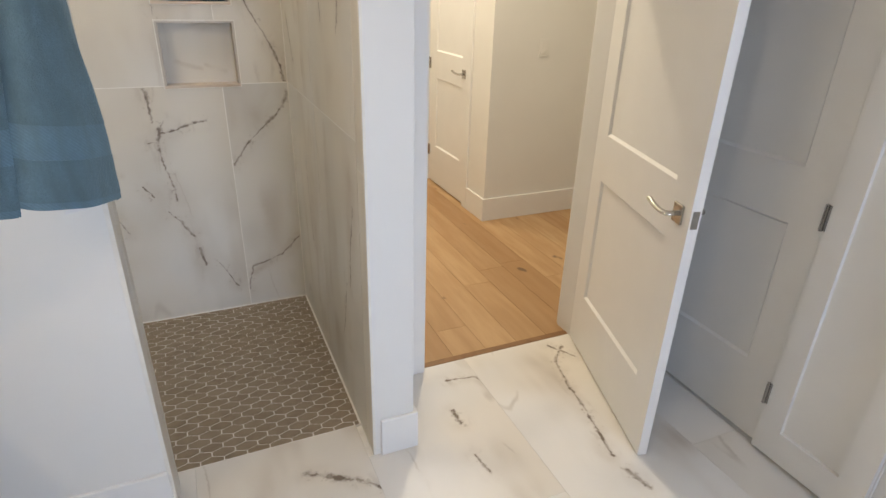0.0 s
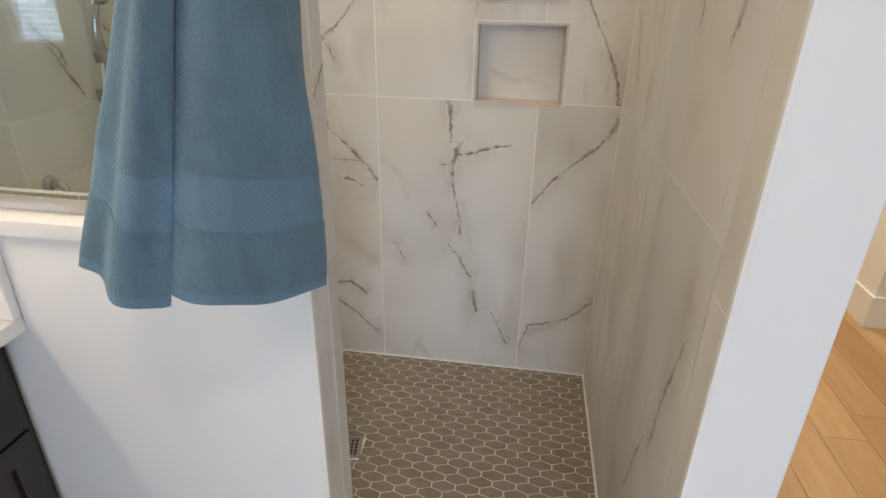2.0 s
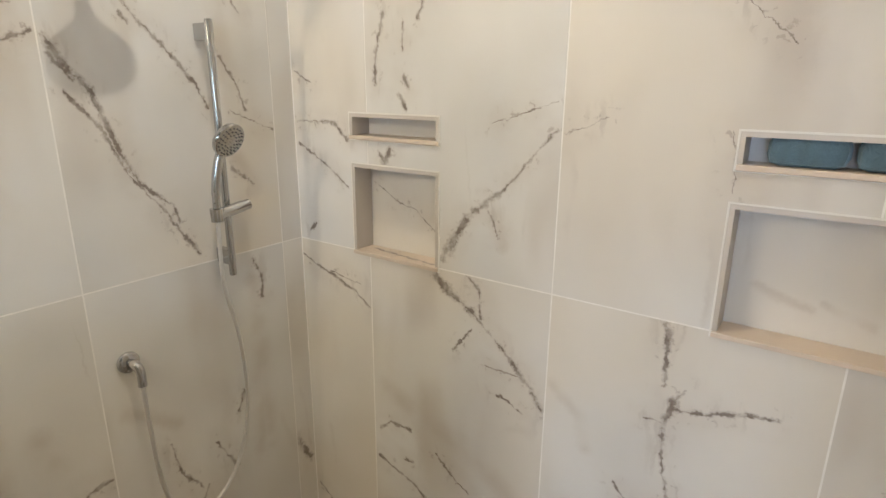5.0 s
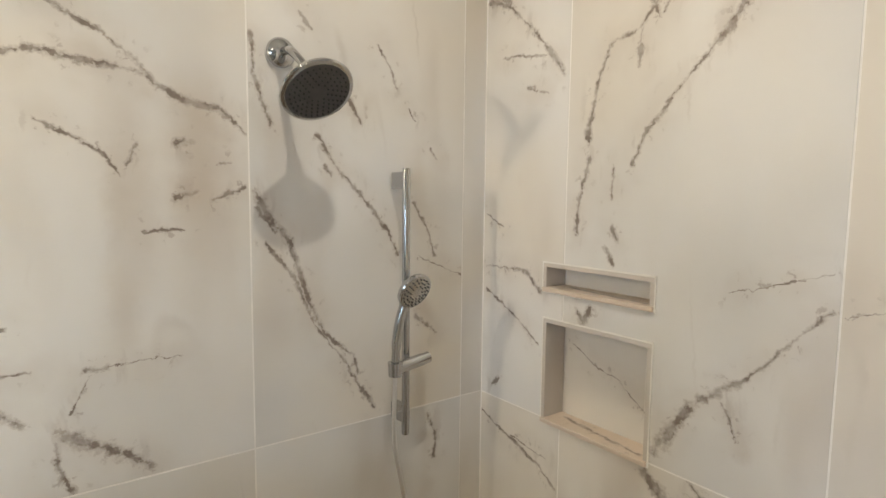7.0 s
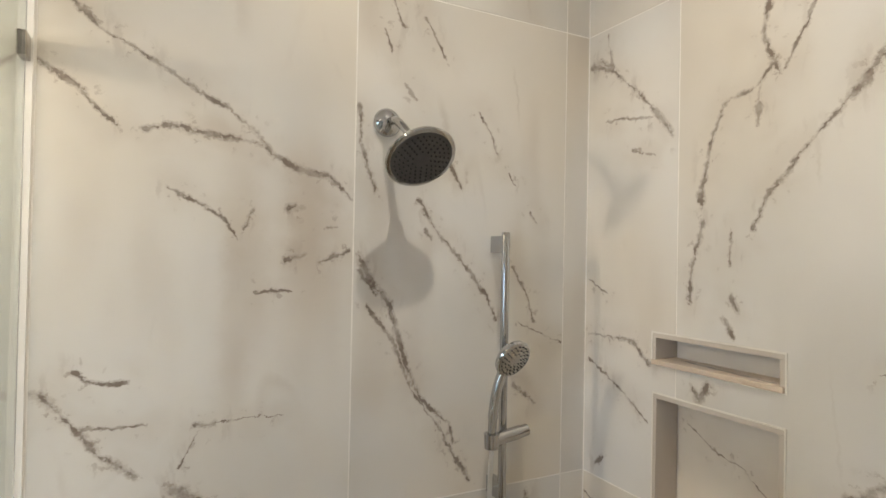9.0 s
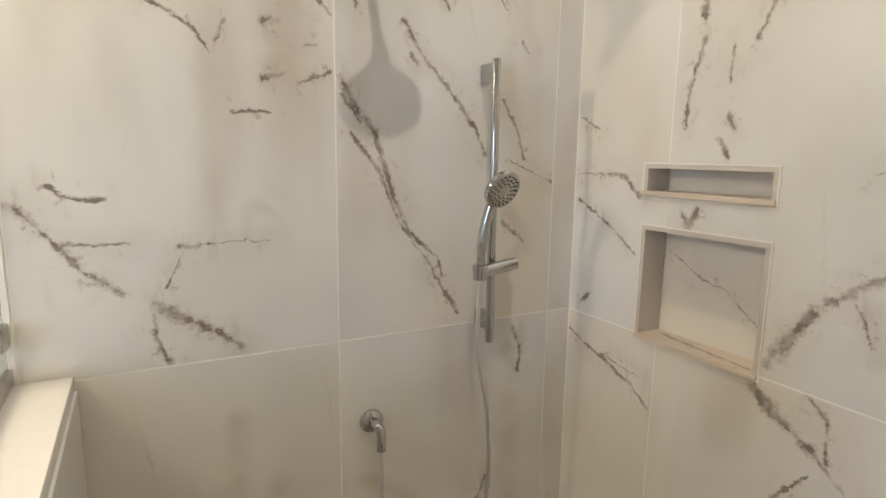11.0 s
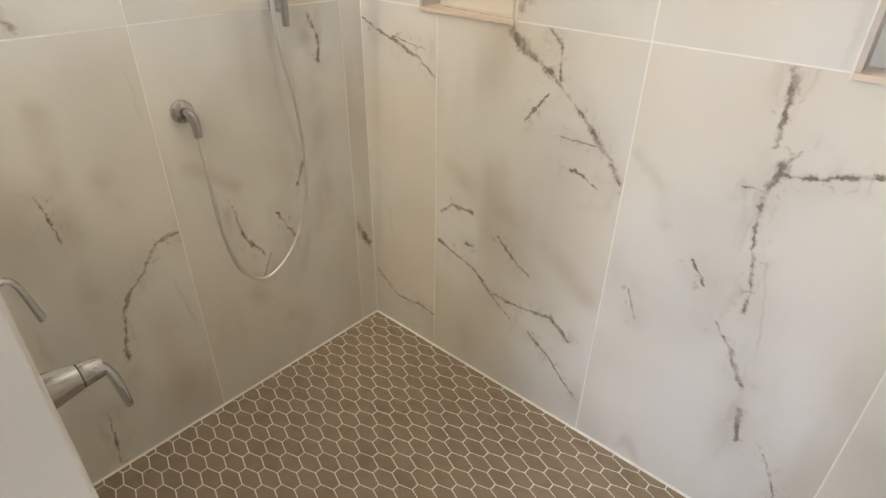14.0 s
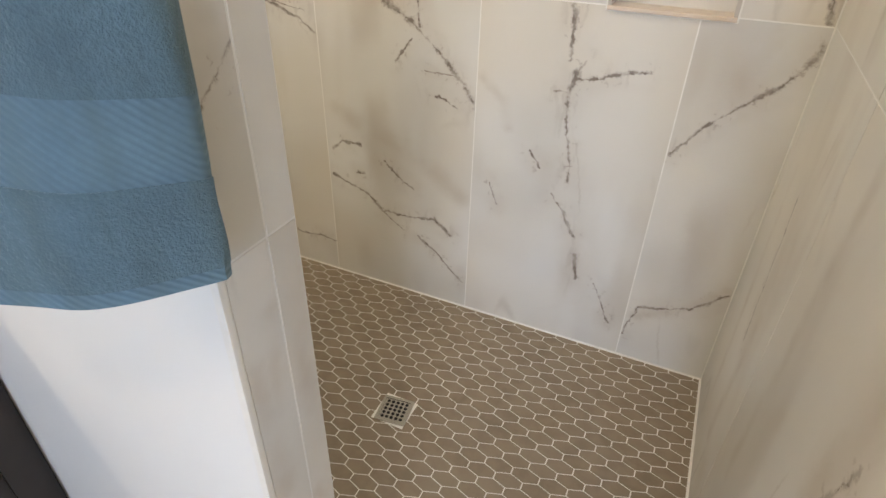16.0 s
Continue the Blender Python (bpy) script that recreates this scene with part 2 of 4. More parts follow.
def terry(name, color, scale=520.0, depth=0.7, stripes=False):
    """Towelling: soft tufts, or the ribs of a woven band."""
    w = Nodes(name)
    n1 = w.noise(9.0, 4)
    n2 = w.noise(scale, 2)
    if stripes:
        wave = w.add("ShaderNodeTexWave")
        wave.wave_type, wave.bands_direction = "BANDS", "DIAGONAL"
        wave.inputs["Scale"].default_value = 70.0
        w.link(w.scaled(1.0, 0.5, 1.0), wave.inputs["Vector"])
        height = wave.outputs["Fac"]
    else:
        height = n2.outputs[0]
    light, dark = tuple(c * 1.15 for c in color), tuple(c * 0.85 for c in color)
    nap = w.noise(1.0, 2, w.scaled(34.0, 34.0, 7.0), 0.5)
    tuft = w.noise(150.0, 3, None, 0.6)
    col = w.mix(w.ramp(n1.outputs[0], 0.25, 0.75), light, dark)
    col = w.mix(w.ramp(nap.outputs[0], 0.35, 0.75, 0.0, 0.6), col, (color[0] * 0.72, color[1] * 0.66, color[2] * 0.56))
    # low spots between tufts and ribs coloured darker, as their shade
    col = w.mix(w.ramp(tuft.outputs[0], 0.3, 0.7, 0.35, 0.0), col, tuple(c * 0.7 for c in color))
    col = w.mix(w.ramp(height, 0.3, 0.7, 0.35, 0.0), col, tuple(c * 0.7 for c in color))
    w.link(col, w.bsdf.inputs["Base Color"])
    w.put("Roughness", 0.95)
    w.put("Sheen Weight", 0.35)
    w.put("Sheen Roughness", 0.5)
    w.put("Sheen Tint", (0.6, 0.8, 0.9, 1))
    if not stripes:
        height = w.math("ADD", height, tuft.outputs[0])
    w.bump(height, depth, 0.0026 if not stripes else 0.0020)
    return w.mat


def glass_mat():
    w = Nodes("shower_glass")
    w.put("Base Color", (0.67, 0.72, 0.67, 1))
    w.put("Transmission Weight", 1.0)
    w.put("Roughness", 0.0)
    w.put("IOR", 1.5)
    return w.mat


PAINT = plain("wall_paint", (0.78, 0.765, 0.725), 0.55, 0, 3.0, 0.03, 0.12, 260.0)
TRIM = plain("trim_paint", (0.80, 0.79, 0.765), 0.32, 0, 6.0, 0.03, 0.05, 300.0)
CEILING = plain("ceiling_paint", (0.82, 0.81, 0.79), 0.7, 0, 4.0, 0.03, 0.2, 120.0)
GROUT = plain("grout", (0.86, 0.83, 0.77), 0.85, 0, 25.0, 0.12, 0.3, 300.0)
EDGE = plain("tile_edge_trim", (0.80, 0.77, 0.70), 0.4, 0, 25.0, 0.08, 0.1, 300.0)
CHROME = plain("chrome", (0.52, 0.52, 0.52), 0.09, 1.0, 15.0, 0.05, 0)
NICKEL = plain("satin_nickel", (0.50, 0.48, 0.45), 0.24, 1.0, 40.0, 0.08, 0)
SILVER = plain("silver_hose", (0.80, 0.79, 0.76), 0.30, 0.9, 200.0, 0.10, 0)
NOZZLE = plain("spray_face", (0.10, 0.095, 0.09), 0.4, 0.3, 60.0, 0.2, 0.2, 300.0)
RUBBER = plain("nozzle_rubber", (0.03, 0.03, 0.03), 0.6, 0, 60.0, 0.2, 0)
ESPRESSO = plain("espresso_wood", (0.022, 0.015, 0.012), 0.38, 0, 12.0, 0.35, 0.15, 120.0)
QUARTZ = plain("white_quartz", (0.77, 0.74, 0.70), 0.22, 0, 60.0, 0.05, 0.03, 200.0)
PLASTIC = plain("white_plastic", (0.78, 0.76, 0.72), 0.4, 0, 30.0, 0.02, 0)
OAK = wood_floor()
OAK_EDGE = plain("oak_edge", (0.27, 0.135, 0.055), 0.45, 0, 20.0, 0.3, 0.1, 200.0)
HEX = hex_mat("hex_tile", False)
HEX_REST = hex_mat("hex_tile_rest", True)
TERRY = terry("blue_terry", (0.100, 0.172, 0.222), 330.0, 0.8)
BAND = terry("blue_woven_band", (0.122, 0.210, 0.280), stripes=True, depth=0.35)
GLASS = glass_mat()
DARK = plain("dark_hole", (0.01, 0.01, 0.01), 0.8, 0, 30.0, 0.1, 0)
LABEL = plain("care_label", (0.75, 0.73, 0.72), 0.6, 0, 30.0, 0.04, 0)
SHADE = plain("frosted_shade", (0.85, 0.83, 0.8), 0.4, 0, 30.0, 0.02, 0)
MIRROR = plain("mirror_silver", (0.88, 0.89, 0.89), 0.01, 1.0, 5.0, 0.01, 0)

# ---- building helpers ----


def link_mesh(name, bm, mat, smooth=False):
    me = bpy.data.meshes.new(name)
    bmesh.ops.recalc_face_normals(bm, faces=bm.faces)
    bm.to_mesh(me)
    bm.free()
    for m in mat if isinstance(mat, (list, tuple)) else [mat]:
        me.materials.append(m)
    if smooth:
        for p in me.polygons:
            p.use_smooth = True
        me.set_sharp_from_angle(angle=radians(40))
    return new(name, me)


def part(name, bm, mat, parent, label="", smooth=False):
    ob = link_mesh(name, bm, mat, smooth)
    ob.parent = parent
    if label:
        tagged(ob, label)
    return ob


def thing(name, where, label, category, group="", kind=""):
    ob = new(name)
    ob.empty_display_size = 0.05
    ob.matrix_world = where if isinstance(where, Matrix) else Matrix.Translation(where)
    return tagged(ob, label, category, group, kind)


def structure(name, bm, mat, label, category, smooth=False):
    return tagged(link_mesh(name, bm, mat, smooth), label, category, "", "structure")


def box(bm, x0, x1, y0, y1, z0, z1, bevel=0.0):
    r = bmesh.ops.create_cube(bm, size=1, matrix=Matrix.Translation(((x0 + x1) / 2, (y0 + y1) / 2, (z0 + z1) / 2)) @ Matrix.Diagonal((x1 - x0, y1 - y0, z1 - z0, 1)))
    if bevel:
        edges = {e for v in r["verts"] for e in v.link_edges}
        bmesh.ops.bevel(bm, geom=list(edges), offset=bevel, segments=2, profile=0.5, affect="EDGES")
    return bm


def boxes(*rows, bevel=0.0):
    bm = bmesh.new()
    for r in rows:
        box(bm, *r, bevel=bevel)
    return bm


def slab(us, vs, holes, place, thick):
    """A plate over the grid us x vs, less the holes (u0, u1, v0, v1), as thick as given. place(u, v, depth) gives its points."""
    us = sorted({*us, *(q for h in holes for q in h[:2] if us[0] < q < us[-1])})
    vs = sorted({*vs, *(q for h in holes for q in h[2:] if vs[0] < q < vs[-1])})
    bm, made = bmesh.new(), {}

    def vert(u, v, d):
        key = (round(u, 5), round(v, 5), d)
        if key not in made:
            made[key] = bm.verts.new(place(u, v, d))
        return made[key]

    solid = set()
    for i in range(len(us) - 1):
        for j in range(len(vs) - 1):
            cu, cv = (us[i] + us[i + 1]) / 2, (vs[j] + vs[j + 1]) / 2
            if not any(h[0] < cu < h[1] and h[2] < cv < h[3] for h in holes):
                solid.add((i, j))
    for i, j in solid:
        c = [(us[i], vs[j]), (us[i + 1], vs[j]), (us[i + 1], vs[j + 1]), (us[i], vs[j + 1])]
        bm.faces.new([vert(*p, 0) for p in c])
        bm.faces.new([vert(*p, thick) for p in reversed(c)])
        for k, (di, dj) in enumerate(((0, -1), (1, 0), (0, 1), (-1, 0))):
            if (i + di, j + dj) not in solid:
                a, b = c[k], c[(k + 1) % 4]
                bm.faces.new([vert(*a, 0), vert(*a, thick), vert(*b, thick), vert(*b, 0)])
    return bm


def lathe(rings, seg=24, m=None, cap=True):
    """A turned body round z from (radius, height) rings."""
    bm = bmesh.new()
    rows = []
    for r, z in rings:
        rows.append([bm.verts.new((r * math.cos(2 * math.pi * k / seg), r * math.sin(2 * math.pi * k / seg), z)) for k in range(seg)])
    for a, b in zip(rows, rows[1:]):
        for k in range(seg):
            bm.faces.new((a[k], a[(k + 1) % seg], b[(k + 1) % seg], b[k]))
    if cap:
        bm.faces.new(list(reversed(rows[0])))
        bm.faces.new(rows[-1])
    if m is not None:
        bm.transform(m)
    return bm


def tube(path, radius, seg=10, squash=1.0):
    """A round pipe along a path of points; radius a number or one for each point."""
    pts = [Vector(p) for p in path]
    bm, rows = bmesh.new(), []
    side = None
    for k, p in enumerate(pts):
        t = (pts[min(k + 1, len(pts) - 1)] - pts[max(k - 1, 0)]).normalized()
        if side is None:
            side = t.cross(Vector((0.13, 0.21, 0.97))).normalized()
        side = (side - t * side.dot(t)).normalized()
        up = t.cross(side)
        r = radius[k] if isinstance(radius, (list, tuple)) else radius
        rows.append([bm.verts.new(p + side * (r * math.cos(2 * math.pi * j / seg)) + up * (r * squash * math.sin(2 * math.pi * j / seg))) for j in range(seg)])
    for a, b in zip(rows, rows[1:]):
        for j in range(seg):
            bm.faces.new((a[j], a[(j + 1) % seg], b[(j + 1) % seg], b[j]))
    bm.faces.new(list(reversed(rows[0])))
    bm.faces.new(rows[-1])
    return bm


def curve_points(keys, steps=8):
    """A smooth line through the keys."""
    pts = [Vector(k) for k in keys]
    out = []
    for i in range(len(pts) - 1):
        p0, p1, p2, p3 = pts[max(i - 1, 0)], pts[i], pts[i + 1], pts[min(i + 2, len(pts) - 1)]
        for s in range(steps):
            t = s / steps
            out.append(0.5 * ((2 * p1) + (p2 - p0) * t + (2 * p0 - 5 * p1 + 4 * p2 - p3) * t * t + (3 * p1 - p0 - 3 * p2 + p3) * t ** 3))
    out.append(pts[-1])
    return out


# ---- plan ----
XL, XR, YB = -1.49, 0.36, 2.88            # faces of the shower's tiled walls
PONY_F, PONY_B, END = 1.522, 1.663, -0.321  # low wall: painted face, tiled face, tiled end
POST_F, POST_R = 1.543, 0.522             # end of the shower's right wall
EDGE_Y = 1.730                            # where the shower floor begins
DOOR_Y = 1.983                             # doorway to the hall
EAST, SOUTH = 1.80, -2.3
T = 0.011                                 # tile thickness
GAP = 0.0040
NICHES = [(-1.244, -0.914, 1.546, 1.622), (-1.240, -0.914, 1.188, 1.473),
          (-0.187, 0.140, 1.546, 1.622), (-0.187, 0.143, 1.188, 1.478)]
DEEP = 0.092

# ---- large structure ----
structure("floor", boxes((XL - 0.2, EAST + 0.1, SOUTH - 0.1, EDGE_Y, -0.2, -0.012), (XR, EAST + 0.1, EDGE_Y, DOOR_Y, -0.2, -0.012)),
          GROUT, "pale mortar bed under the marble floor tiles", "floor")
structure("floor_hall", boxes((0.5, 2.9, DOOR_Y, 5.7, -0.2, -0.014)), OAK_EDGE, "dark gaps between the oak planks of the hall", "floor")
shower_pan = structure("floor_shower", boxes((XL - 0.02, XR + 0.02, EDGE_Y, YB + 0.02, -0.2, -0.0009)), GROUT, "cream grout bed of the shower floor", "shower floor")
structure("ceiling", boxes((XL - 0.2, 2.9, SOUTH - 0.1, 5.7, CEIL, CEIL + 0.15)), CEILING, "plain white painted ceiling", "ceiling")

north = structure("wall_north", slab([XL - 0.2, XR + GAP], [-0.1, CEIL], NICHES, lambda u, v, d: (u, YB + GAP + d, v), DEEP), GROUT,
                  "shower back wall of large marble tiles with two pairs of niches", "wall")
structure("wall_north_backing", boxes((XL - 0.2, XR, YB + GAP + DEEP + 0.001, YB + 0.25, -0.1, CEIL)), PAINT, "plain wall behind the shower niches", "wall")
west = structure("wall_west", boxes((XL - 0.15, XL - GAP, PONY_F + 0.049, YB + GAP, -0.1, CEIL)), GROUT, "shower wall of large marble tiles that carries the fittings", "wall")
structure("wall_west_bath", boxes((XL - 0.15, XL, SOUTH, PONY_F + 0.049, -0.1, CEIL)), PAINT, "plain painted wall behind the vanity", "wall")
east_sh = structure("wall_shower_side", boxes((XR + GAP, POST_R, POST_F, YB + 0.25, -0.1, CEIL), bevel=0.004), PAINT,
                    "white wall end between the shower and the doorway", "wall")
# tile cladding meets the painted end with a thin trim
structure("wall_hall_left", boxes((XR + 0.05, POST_R, YB + 0.25, 5.7, -0.1, CEIL)), PAINT, "plain hall wall", "wall")
structure("wall_door", slab([POST_R, EAST + 0.12], [-0.1, CEIL], [(0.722, 1.575, -1, 2.06)], lambda u, v, d: (u, DOOR_Y - 0.012 + d, v), 0.115), PAINT,
          "white wall round the open doorway to the hall", "wall")
structure("wall_east", slab([SOUTH - 0.1, DOOR_Y + 0.1], [-0.1, CEIL], [(1.03, 1.77, -1, 2.05)], lambda u, v, d: (EAST + d, u, v), 0.12), PAINT,
          "white wall with closed doors", "wall")
WINS = [(0.315, 0.835, 1.05, 2.19), (1.065, 1.585, 1.05, 2.19)]
structure("wall_south", slab([XL - 0.15, EAST + 0.12], [-0.1, CEIL], WINS, lambda u, v, d: (u, SOUTH - d, v), 0.14), PAINT, "white wall with two windows", "wall")
structure("wall_hall_far", boxes((1.86, 2.9, 3.564, 3.66, -0.1, CEIL)), PAINT, "cream hall wall with a light switch", "wall")
structure("wall_hall_side", slab([3.66, 5.7], [-0.1, CEIL], [(3.928, 4.695, -1, 2.08)], lambda u, v, d: (1.86 + d, u, v), 0.12), PAINT, "cream hall wall with a closed door", "wall")
structure("wall_hall_right", boxes((2.76, 2.87, DOOR_Y + 0.1, 3.564, -0.1, CEIL)), PAINT, "cream hall wall", "wall")
structure("wall_hall_end", boxes((POST_R, 2.9, 5.6, 5.7, -0.1, CEIL)), PAINT, "plain end wall of the hall", "wall")

# low wall and the tiled pillar at its end
COL = -0.47
structure("wall_pony", boxes((XL, COL, PONY_F, PONY_B - 0.0009, -0.1, 1.178)), PAINT, "white painted low wall beside the shower", "wall")
pillar = structure("wall_pillar", boxes((COL, END - 0.0009, PONY_F, PONY_B - 0.0009, -0.1, CEIL)), PAINT, "white pillar at the end of the low wall", "wall")
cap = bmesh.new()
box(cap, XL + 0.001, COL - 0.001, PONY_F - 0.022, PONY_B - 0.004, 1.179, 1.209, bevel=0.003)
tagged(link_mesh("stone_ledge", cap, QUARTZ, True), "pale quartz ledge on top of the low wall", "ledge")

# baseboards
BB = 0.166


def baseboard(*row):
    bm = boxes(row, bevel=0.003)
    structure("baseboard", bm, TRIM, "white painted baseboard", "baseboard")


baseboard(-0.98, END - T + 0.004, PONY_F - 0.014, PONY_F, 0.0, 0.21)
baseboard(XR + 0.03, POST_R + 0.014, POST_F - 0.014, POST_F, 0.0, BB)
baseboard(POST_R, POST_R + 0.014, POST_F, DOOR_Y - 0.03, 0.0, BB)
baseboard(1.846, 2.76, 3.550, 3.564, 0.0, 0.18)
baseboard(1.846, 1.86, 3.564, 3.853, 0.0, 0.18)
baseboard(1.846, 1.86, 4.77, 5.6, 0.0, 0.18)
baseboard(2.746, 2.76, DOOR_Y + 0.12, 3.549, 0.0, 0.18)
baseboard(POST_R, POST_R + 0.014, DOOR_Y + 0.12, 5.6, 0.0, 0.15)
baseboard(EAST - 0.014, EAST, SOUTH, 0.36, 0.0, BB)
baseboard(EAST - 0.014, EAST, 1.84, DOOR_Y - 0.013, 0.0, BB)


def trim(name, label, *rows):
    structure(name, boxes(*rows, bevel=0.003), TRIM, label, "door frame")


J = DOOR_Y + 0.103
trim("trim_door_hall", "white painted jamb and casing of the hall doorway",
     (0.722, 0.740, DOOR_Y - 0.013, J, -0.01, 2.06), (1.558, 1.575, DOOR_Y - 0.013, J, -0.01, 2.06), (0.740, 1.558, DOOR_Y - 0.013, J, 2.042, 2.06),
     (0.655, 0.732, DOOR_Y - 0.030, DOOR_Y - 0.013, 0.0, 2.12), (1.566, 1.645, DOOR_Y - 0.030, DOOR_Y - 0.013, 0.0, 2.12), (0.732, 1.566, DOOR_Y - 0.030, DOOR_Y - 0.013, 2.05, 2.12),
     (0.655, 0.732, J, J + 0.017, 0.0, 2.12), (1.566, 1.645, J, J + 0.017, 0.0, 2.12), (0.732, 1.566, J, J + 0.017, 2.05, 2.12))
trim("trim_door_closet", "white painted frame of the closed door",
     (EAST - 0.016, EAST + 0.1, 1.762, 1.83, 0.0, 2.12), (EAST - 0.016, EAST + 0.1, 1.022, 1.038, 0.0, 2.12), (EAST - 0.016, EAST + 0.1, 1.038, 1.762, 2.04, 2.12))
trim("trim_door_far", "white painted casing of the hall door",
     (1.844, 1.96, 3.853, 3.930, 0.0, 2.15), (1.844, 1.96, 4.693, 4.77, 0.0, 2.15), (1.844, 1.96, 3.930, 4.693, 2.07, 2.15))


# ---- doors ----


def door_leaf(width, height, panels, thick=0.035):
    """Door leaf from x 0 to width, its faces at y 0 and thick, with sunk panels (x0, x1, z0, z1) on both faces."""
    bm = slab([0, width], [0, height], panels, lambda u, v, d: (u, d, v), thick)
    for x0, x1, z0, z1 in panels:
        for sign, y in ((1, 0.0), (-1, thick)):
            b = 0.011
            rim = [bm.verts.new((px, y, pz)) for px, pz in ((x0, z0), (x1, z0), (x1, z1), (x0, z1))]
            inn = [bm.verts.new((px, y + sign * 0.010, pz)) for px, pz in ((x0 + b, z0 + b), (x1 - b, z0 + b), (x1 - b, z1 - b), (x0 + b, z1 - b))]
            for k in range(4):
                bm.faces.new((rim[k], rim[(k + 1) % 4], inn[(k + 1) % 4], inn[k]))
            bm.faces.new(inn)
    bmesh.ops.remove_doubles(bm, verts=bm.verts, dist=0.0002)
    return bm


def lever(parent, x, z, y, side, towards):
    """Lever handle on a square rose. side: -1 or 1, the way it stands out along y; towards: way of the lever along x."""
    h = part("handle", boxes((x - 0.029, x + 0.029, min(y, y + side * 0.008), max(y, y + side * 0.008), z - 0.033, z + 0.033), bevel=0.002), NICKEL, parent, "satin nickel lever handle on a square rose")
    path = curve_points([(x, y + side * 0.006, z), (x, y + side * 0.042, z), (x + towards * 0.02, y + side * 0.052, z + 0.001), (x + towards * 0.07, y + side * 0.053, z + 0.004), (x + towards * 0.118, y + side * 0.050, z + 0.012)], 6)
    part("lever", tube(path, [0.011] * 8 + [0.010] * (len(path) - 8), 10, 0.75), NICKEL, h, "curved satin nickel lever", True)
    return h


def hinge(parent, x, y, z):
    h = part("hinge", boxes((x - 0.003, x + 0.026, y - 0.003, y + 0.003, z - 0.045, z + 0.045)), NICKEL, parent, "satin nickel butt hinge")
    part("knuckle", lathe([(0.0065, -0.047), (0.0065, 0.047)], 10, Matrix.Translation((x, y - 0.004, z))), NICKEL, h, "", True)


def door(name, label, m, width, height, panels, handle_x, handle_z, towards, hinges, hinge_x, both=True):
    d = thing(name, m, label, "door", "panelled doors", "structure")
    part("leaf", door_leaf(width, height, panels), TRIM, d)
    if handle_x is not None:
        lever(d, handle_x, handle_z, 0.0, -1, towards)
        if both:
            lever(d, handle_x, handle_z, 0.035, 1, towards)
    for z in hinges:
        hinge(d, hinge_x, -0.020 if handle_x < 0.1 else -0.001, z)
    return d


# open door: hinge line at the right jamb, face towards the doorway
DW = 0.845
A1 = math.degrees(math.atan2(1.145 - 1.963, 1.302 - 1.552))
d1 = door("door_1", "white two-panel door standing open into the bathroom", pose(1.552, 1.963, 0.010, 0, 0, A1), DW, 2.02,
          [(0.115, DW - 0.125, 0.285, 0.875), (0.115, DW - 0.125, 1.075, 1.90)], DW - 0.070, 0.980, -1, (), 0)
part("latch_plate", boxes((DW - 0.0015, DW + 0.0015, 0.006, 0.029, 0.950, 1.010)), NICKEL, d1, "satin nickel latch plate")
# closed door in the east wall
door("door_2", "white two-panel door, closed, in shade", pose(EAST + 0.002, 1.760, 0.014, 0, 0, -90),
     0.72, 2.02, [(0.120, 0.595, 0.315, 0.895), (0.120, 0.595, 1.10, 1.90)], 0.06, 0.930, 1, (0.245, 0.967, 1.80), 0.722, False)
# closed door in the hall
door("door_3", "white two-panel hall door, closed", pose(1.862, 4.691, 0.012, 0, 0, -90),
     0.759, 2.05, [(0.145, 0.650, 0.335, 0.93), (0.145, 0.650, 1.145, 1.92)], 0.692, 1.03, -1, (0.28, 1.04, 1.85), 0.004, False)

# panelled cupboard beside the closed door
cup = thing("linen_cupboard", (EAST, 0.815, 0), "tall white built-in cupboard with a framed panel door", "cupboard")
part("body", boxes((-0.012, -0.001, -0.20, 0.205, 0.0, 2.12), bevel=0.002), TRIM, cup)
part("door", slab([-0.195, 0.20], [0.02, 2.1], [(-0.105, 0.120, 0.145, 2.0)], lambda u, v, d: (-0.034 + d, u, v), 0.02), TRIM, cup)
part("panel", boxes((-0.018, -0.0125, -0.115, 0.13, 0.135, 2.01)), TRIM, cup)

# switch plate in the hall
sw = thing("light_switch", (2.27, 3.564, 1.27), "white rocker light switch on the cream hall wall", "switch")
part("plate", boxes((-0.036, 0.036, -0.006, 0.0, -0.058, 0.058), bevel=0.002), PLASTIC, sw)
part("rocker", boxes((-0.016, 0.016, -0.010, -0.0062, -0.033, 0.033), bevel=0.001), PLASTIC, sw)

# ---- windows with blinds ----
for k, (x0, x1, z0, z1) in enumerate(WINS):
    wdw = thing("window_%d" % (k + 1), ((x0 + x1) / 2, SOUTH, z0), "white window with lowered slatted blind", "window", "windows", "structure")
    hw, hh = (x1 - x0) / 2, z1 - z0
    part("window_frame", slab([-hw, hw], [0, hh], [(-hw + 0.05, hw - 0.05, 0.05, hh - 0.05)], lambda u, v, d: (u, -0.10 + d, v), 0.05), TRIM, wdw)
    pane = part("pane", boxes((-hw + 0.05, hw - 0.05, -0.077, -0.071, 0.05, hh - 0.05)), GLASS, wdw)
    pane.visible_shadow = False
    part("sill", boxes((-hw - 0.04, hw + 0.04, -0.05, 0.05, -0.03, -0.002), bevel=0.003), TRIM, wdw)
    for j in range(int(hh / 0.05)):
        bm = boxes((-hw + 0.01, hw - 0.01, -0.022, 0.022, -0.0013, 0.0013))
        bm.transform(pose(0, -0.022, 0.03 + 0.05 * j, -14, 0, 0))
        part("slat", bm, TRIM, wdw)

# ---- shower fittings on the left wall ----


